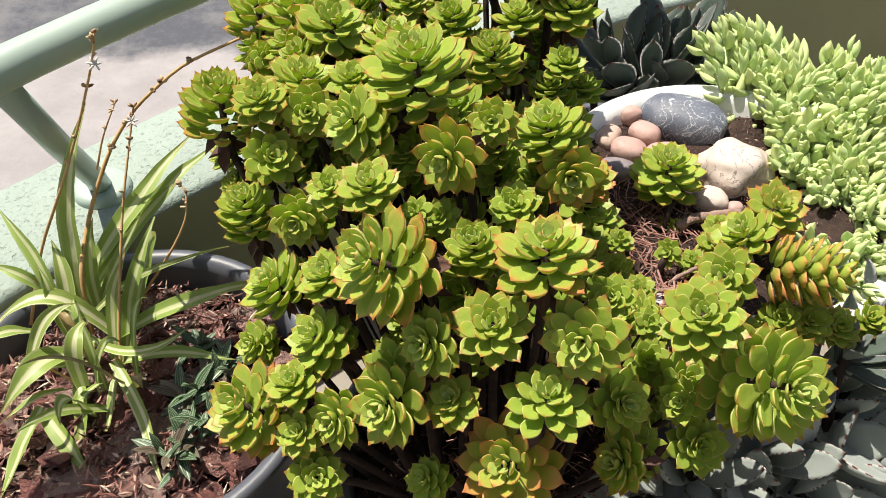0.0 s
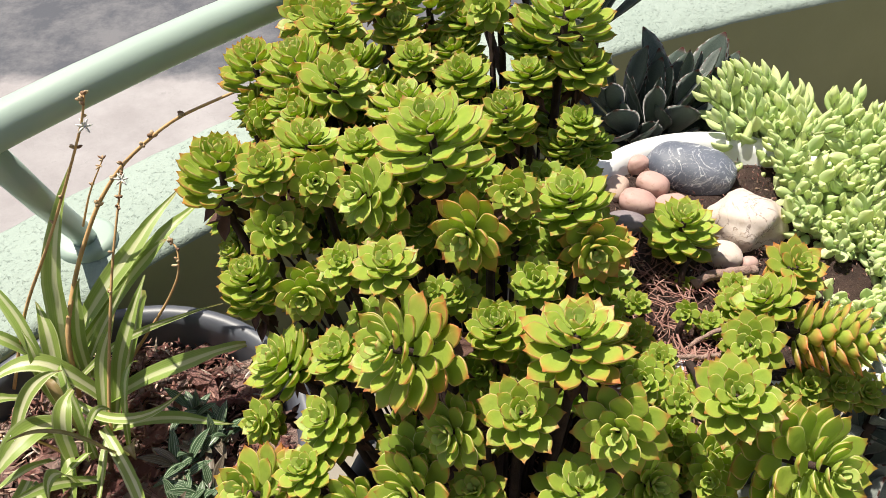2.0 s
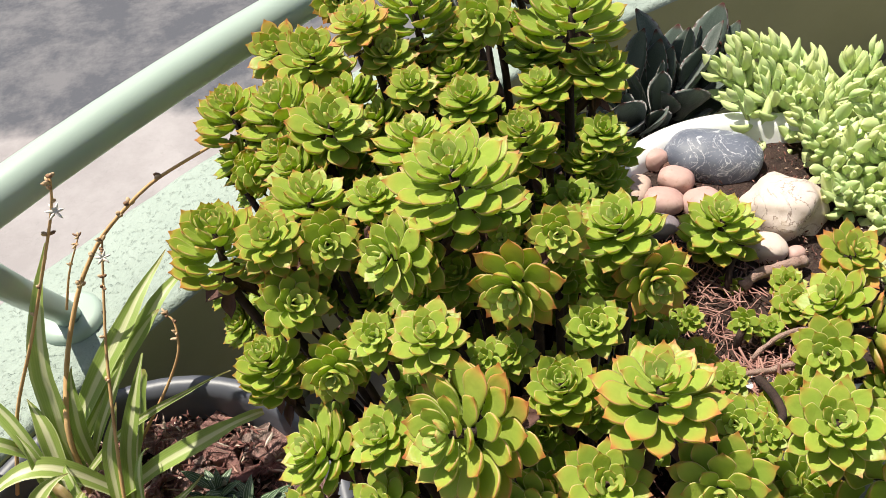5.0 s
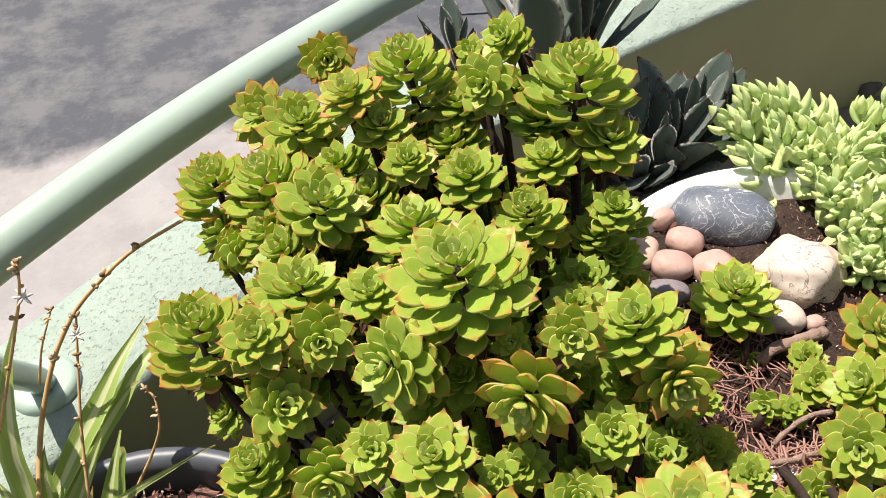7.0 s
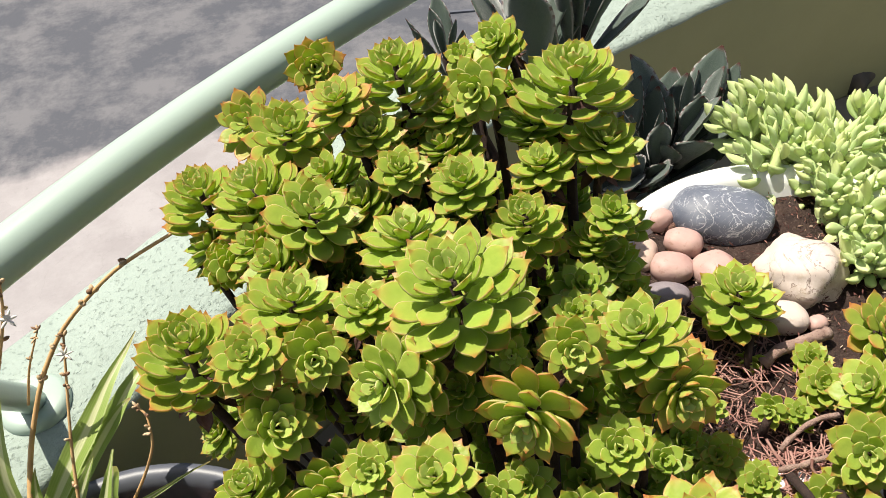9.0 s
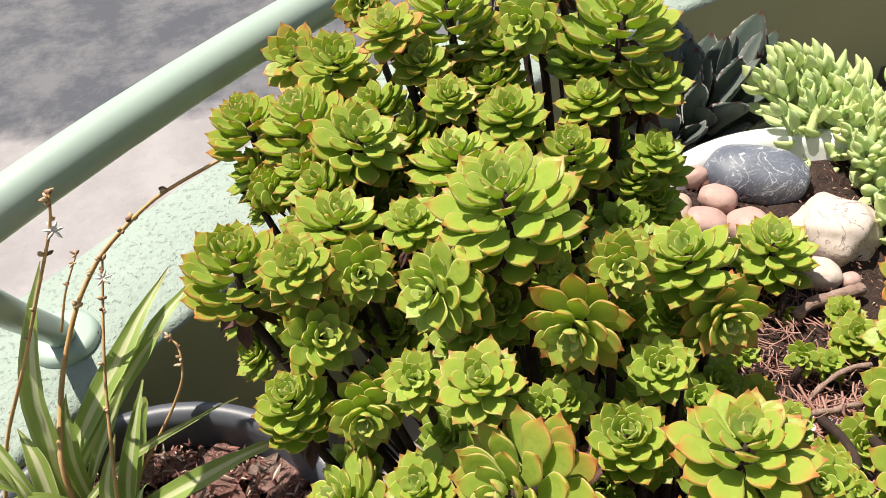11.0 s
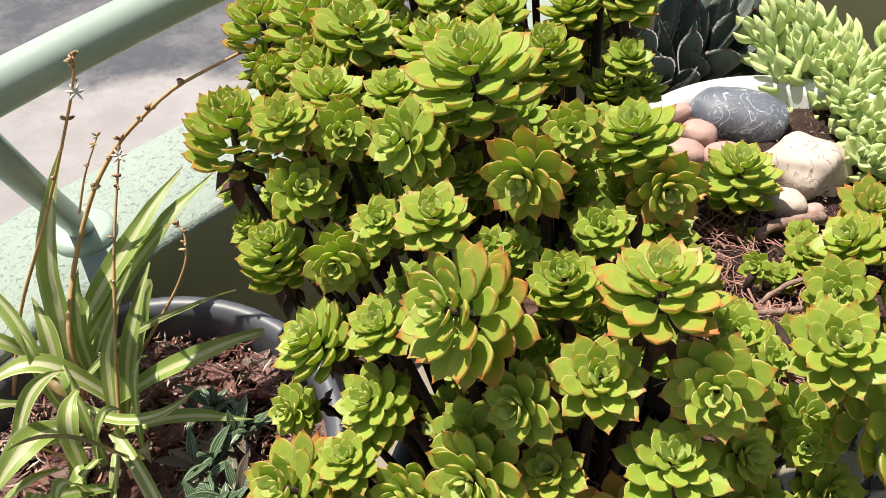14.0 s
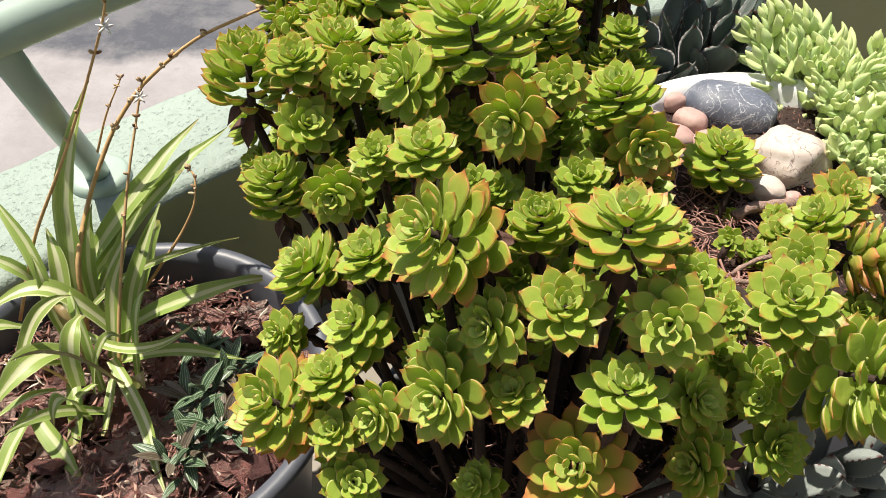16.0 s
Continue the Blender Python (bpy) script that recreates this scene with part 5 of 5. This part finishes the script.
def stalk(pts, w, buds, flower=None):
    """A dry flower stalk with bud husks along its upper half."""
    o = spider.location
    pts = [Vector(p) - o for p in pts]
    fine = []
    for a, b in zip(pts, pts[1:]):
        fine += [a.lerp(b, k / 5) for k in range(5)]
    fine.append(pts[-1])
    for k in range(3):
        fine = [fine[0]] + [(fine[i - 1] + fine[i] * 2 + fine[i + 1]) / 4 for i in range(1, len(fine) - 1)] + [fine[-1]]
    n = len(fine)
    ob = part("flower_stalk", tube(bmesh.new(), fine, [w * (1 - 0.55 * i / n) for i in range(n)], 7), M_STALK, spider, "dry tan flower stalk")
    for i in range(buds):
        p = fine[n - 1 if i == 0 else int(n * sp_rng.uniform(0.45, 0.98))]
        for j in range(sp_rng.choice((1, 2, 3)) if i else 4):
            d = Vector((sp_rng.uniform(-1, 1), sp_rng.uniform(-1, 1), sp_rng.uniform(0.0, 1.4))).normalized()
            ln = sp_rng.uniform(0.004, 0.009)
            part("bract", tube(bmesh.new(), [p, p + d * ln * 0.4, p + d * ln * 0.75, p + d * ln], [w * 0.35, w * 0.75, w * 0.7, w * 0.15], 6), M_HUSK if sp_rng.random() < 0.6 else M_BRACT, ob)
    if flower is not None:
        p = Vector(flower) - o
        for j in range(6):
            a = j * 1.047
            d = Vector((math.cos(a), math.sin(a) * 0.5, 0.25 + math.sin(a) * 0.7)).normalized()
            part("petal", tube(bmesh.new(), [p, p + d * 0.003, p + d * 0.006, p + d * 0.009], [0.0006, 0.0015, 0.0013, 0.0003], 5), M_PETAL, ob, "small white star petal")


stalk([(-0.554, 0.757, 0.470), (-0.523, 0.803, 0.570), (-0.473, 0.818, 0.660), (-0.428, 0.832, 0.750), (-0.366, 0.788, 0.870), (-0.359, 0.795, 0.897)], 0.0024, 9, (-0.367, 0.790, 0.862))
stalk([(-0.472, 0.75, 0.46), (-0.472, 0.78, 0.551), (-0.459, 0.85, 0.606), (-0.426, 0.885, 0.672), (-0.39, 0.91, 0.716), (-0.32, 0.915, 0.776), (-0.241, 0.915, 0.814)], 0.0036, 8)
stalk([(-0.411, 0.670, 0.46), (-0.411, 0.7, 0.511), (-0.403, 0.75, 0.584), (-0.394, 0.8, 0.653), (-0.382, 0.84, 0.709), (-0.371, 0.862, 0.752)], 0.0024, 8, (-0.373, 0.85, 0.74))
stalk([(-0.428, 0.770, 0.465), (-0.386, 0.793, 0.520), (-0.349, 0.812, 0.570), (-0.328, 0.819, 0.610), (-0.327, 0.839, 0.637), (-0.336, 0.847, 0.642)], 0.0022, 5)
stalk([(-0.454, 0.885, 0.634), (-0.433, 0.89, 0.687), (-0.405, 0.892, 0.736)], 0.0016, 3)
stalk([(-0.446, 0.645, 0.480), (-0.476, 0.647, 0.520), (-0.513, 0.644, 0.530)], 0.002, 3, (-0.503, 0.636, 0.535))

# ---- small peperomia in the bark ----
def pep_leaf():
    k = Nodes("peperomia_leaf", rough=0.4, spec=0.5)
    across, along = k.uv()
    edge = k.math("ABSOLUTE", k.math("SUBTRACT", across, 0.5))
    band = k.ramp(k.math("FRACT", k.math("MULTIPLY", edge, 5.0)), [(0.0, 0.9), (0.16, 0.0), (0.88, 0.0), (1.0, 0.9)])
    c = k.mix(k.math("MULTIPLY", band, 0.65), (0.050, 0.095, 0.042), (0.62, 0.66, 0.52))
    c = k.mix(k.math("MULTIPLY", k.ramp(k.info(), [(0.70, 0.0), (0.8, 1.0)]), 0.6), c, (0.13, 0.060, 0.055))
    k.colour(c)
    return k.mat


PEP = leaf_mesh("peperomia_leaf", pep_leaf(), (0.03, 0.07, 0.115, 0.14, 0.142, 0.12, 0.075, 0.006), 0.03, 0.6, -0.16)
pep = tagged(new("peperomia"), "small peperomia with dark green pale-striped leaves in bark", "plant")
pep.location = (-0.298, 0.628, 0.462)
pr = random.Random(3)
for i in range(84):
    a = i * 2.39996
    th = radians(25 + 60 * (i % 12 / 11)) + pr.uniform(-0.2, 0.2)
    off = Vector((0.012 * (i // 12 % 3 - 1) * 1.9, 0.026 * (i // 12 - 3), 0.004)) + Vector((pr.uniform(-0.012, 0.012), pr.uniform(-0.012, 0.012), pr.uniform(0.0, 0.015)))
    rad = Vector((math.cos(a), math.sin(a), 0))
    d = rad * math.sin(th) + Vector((0, 0, math.cos(th)))
    nz = -rad * math.cos(th) + Vector((0, 0, math.sin(th)))
    ln = pr.uniform(0.030, 0.052)
    ob = new("leaf", PEP)
    ob.parent = pep
    ob.matrix_basis = Matrix.Translation(off) @ Matrix((d.cross(nz), d, nz)).transposed().to_4x4() @ Matrix.Diagonal((ln, ln, ln, 1))

# ---- drain pipe at the foot of the wall ----
pipe = tagged(new("drain_pipe"), "grey plastic drain pipe lying along the wall foot", "pipe")
M_PIPE = plain("weathered_pipe_plastic", (0.085, 0.075, 0.065), (0.13, 0.115, 0.10), 18, 0.6, 0.3, 0.001)
pipe.location = (1.050, 1.715, FLOOR + 0.026)
way = Vector((0.827, 0.562, 0))
part("pipe_barrel", tube(bmesh.new(), [Vector((0, 0, 0)), way * 0.15, way * 0.45, way * 0.9], [0.025] * 4, 28, False), M_PIPE, pipe)
part("pipe_collar", tube(bmesh.new(), [way * -0.006, way * 0.022], [0.0255, 0.0272], 28), M_PIPE, pipe, "dark end ring of the pipe")


def cover():
    """A steel inspection cover with a raised frame, on the yard."""
    thing = tagged(new("inspection_cover"), "grey inspection cover with a dark frame in the concrete", "ground cover")
    thing.matrix_basis = pose(0.29, 2.85, -0.2, 0, 0, -9)
    bm = bmesh.new()
    for x0, y0, x1, y1 in ((0, 0, 0.235, 0.010), (0, 0.25, 0.235, 0.26), (0, 0.0101, 0.010, 0.2499), (0.225, 0.0101, 0.235, 0.2499)):
        q = [bm.verts.new((x, y, z)) for z in (0.0, 0.006) for x, y in ((x0, y0), (x1, y0), (x1, y1), (x0, y1))]
        for f in ((3, 2, 1, 0), (4, 5, 6, 7), (0, 1, 5, 4), (1, 2, 6, 5), (2, 3, 7, 6), (3, 0, 4, 7)):
            bm.faces.new([q[n] for n in f])
    part("frame", bm, M_GREYPOT, thing, smooth=False)


cover()
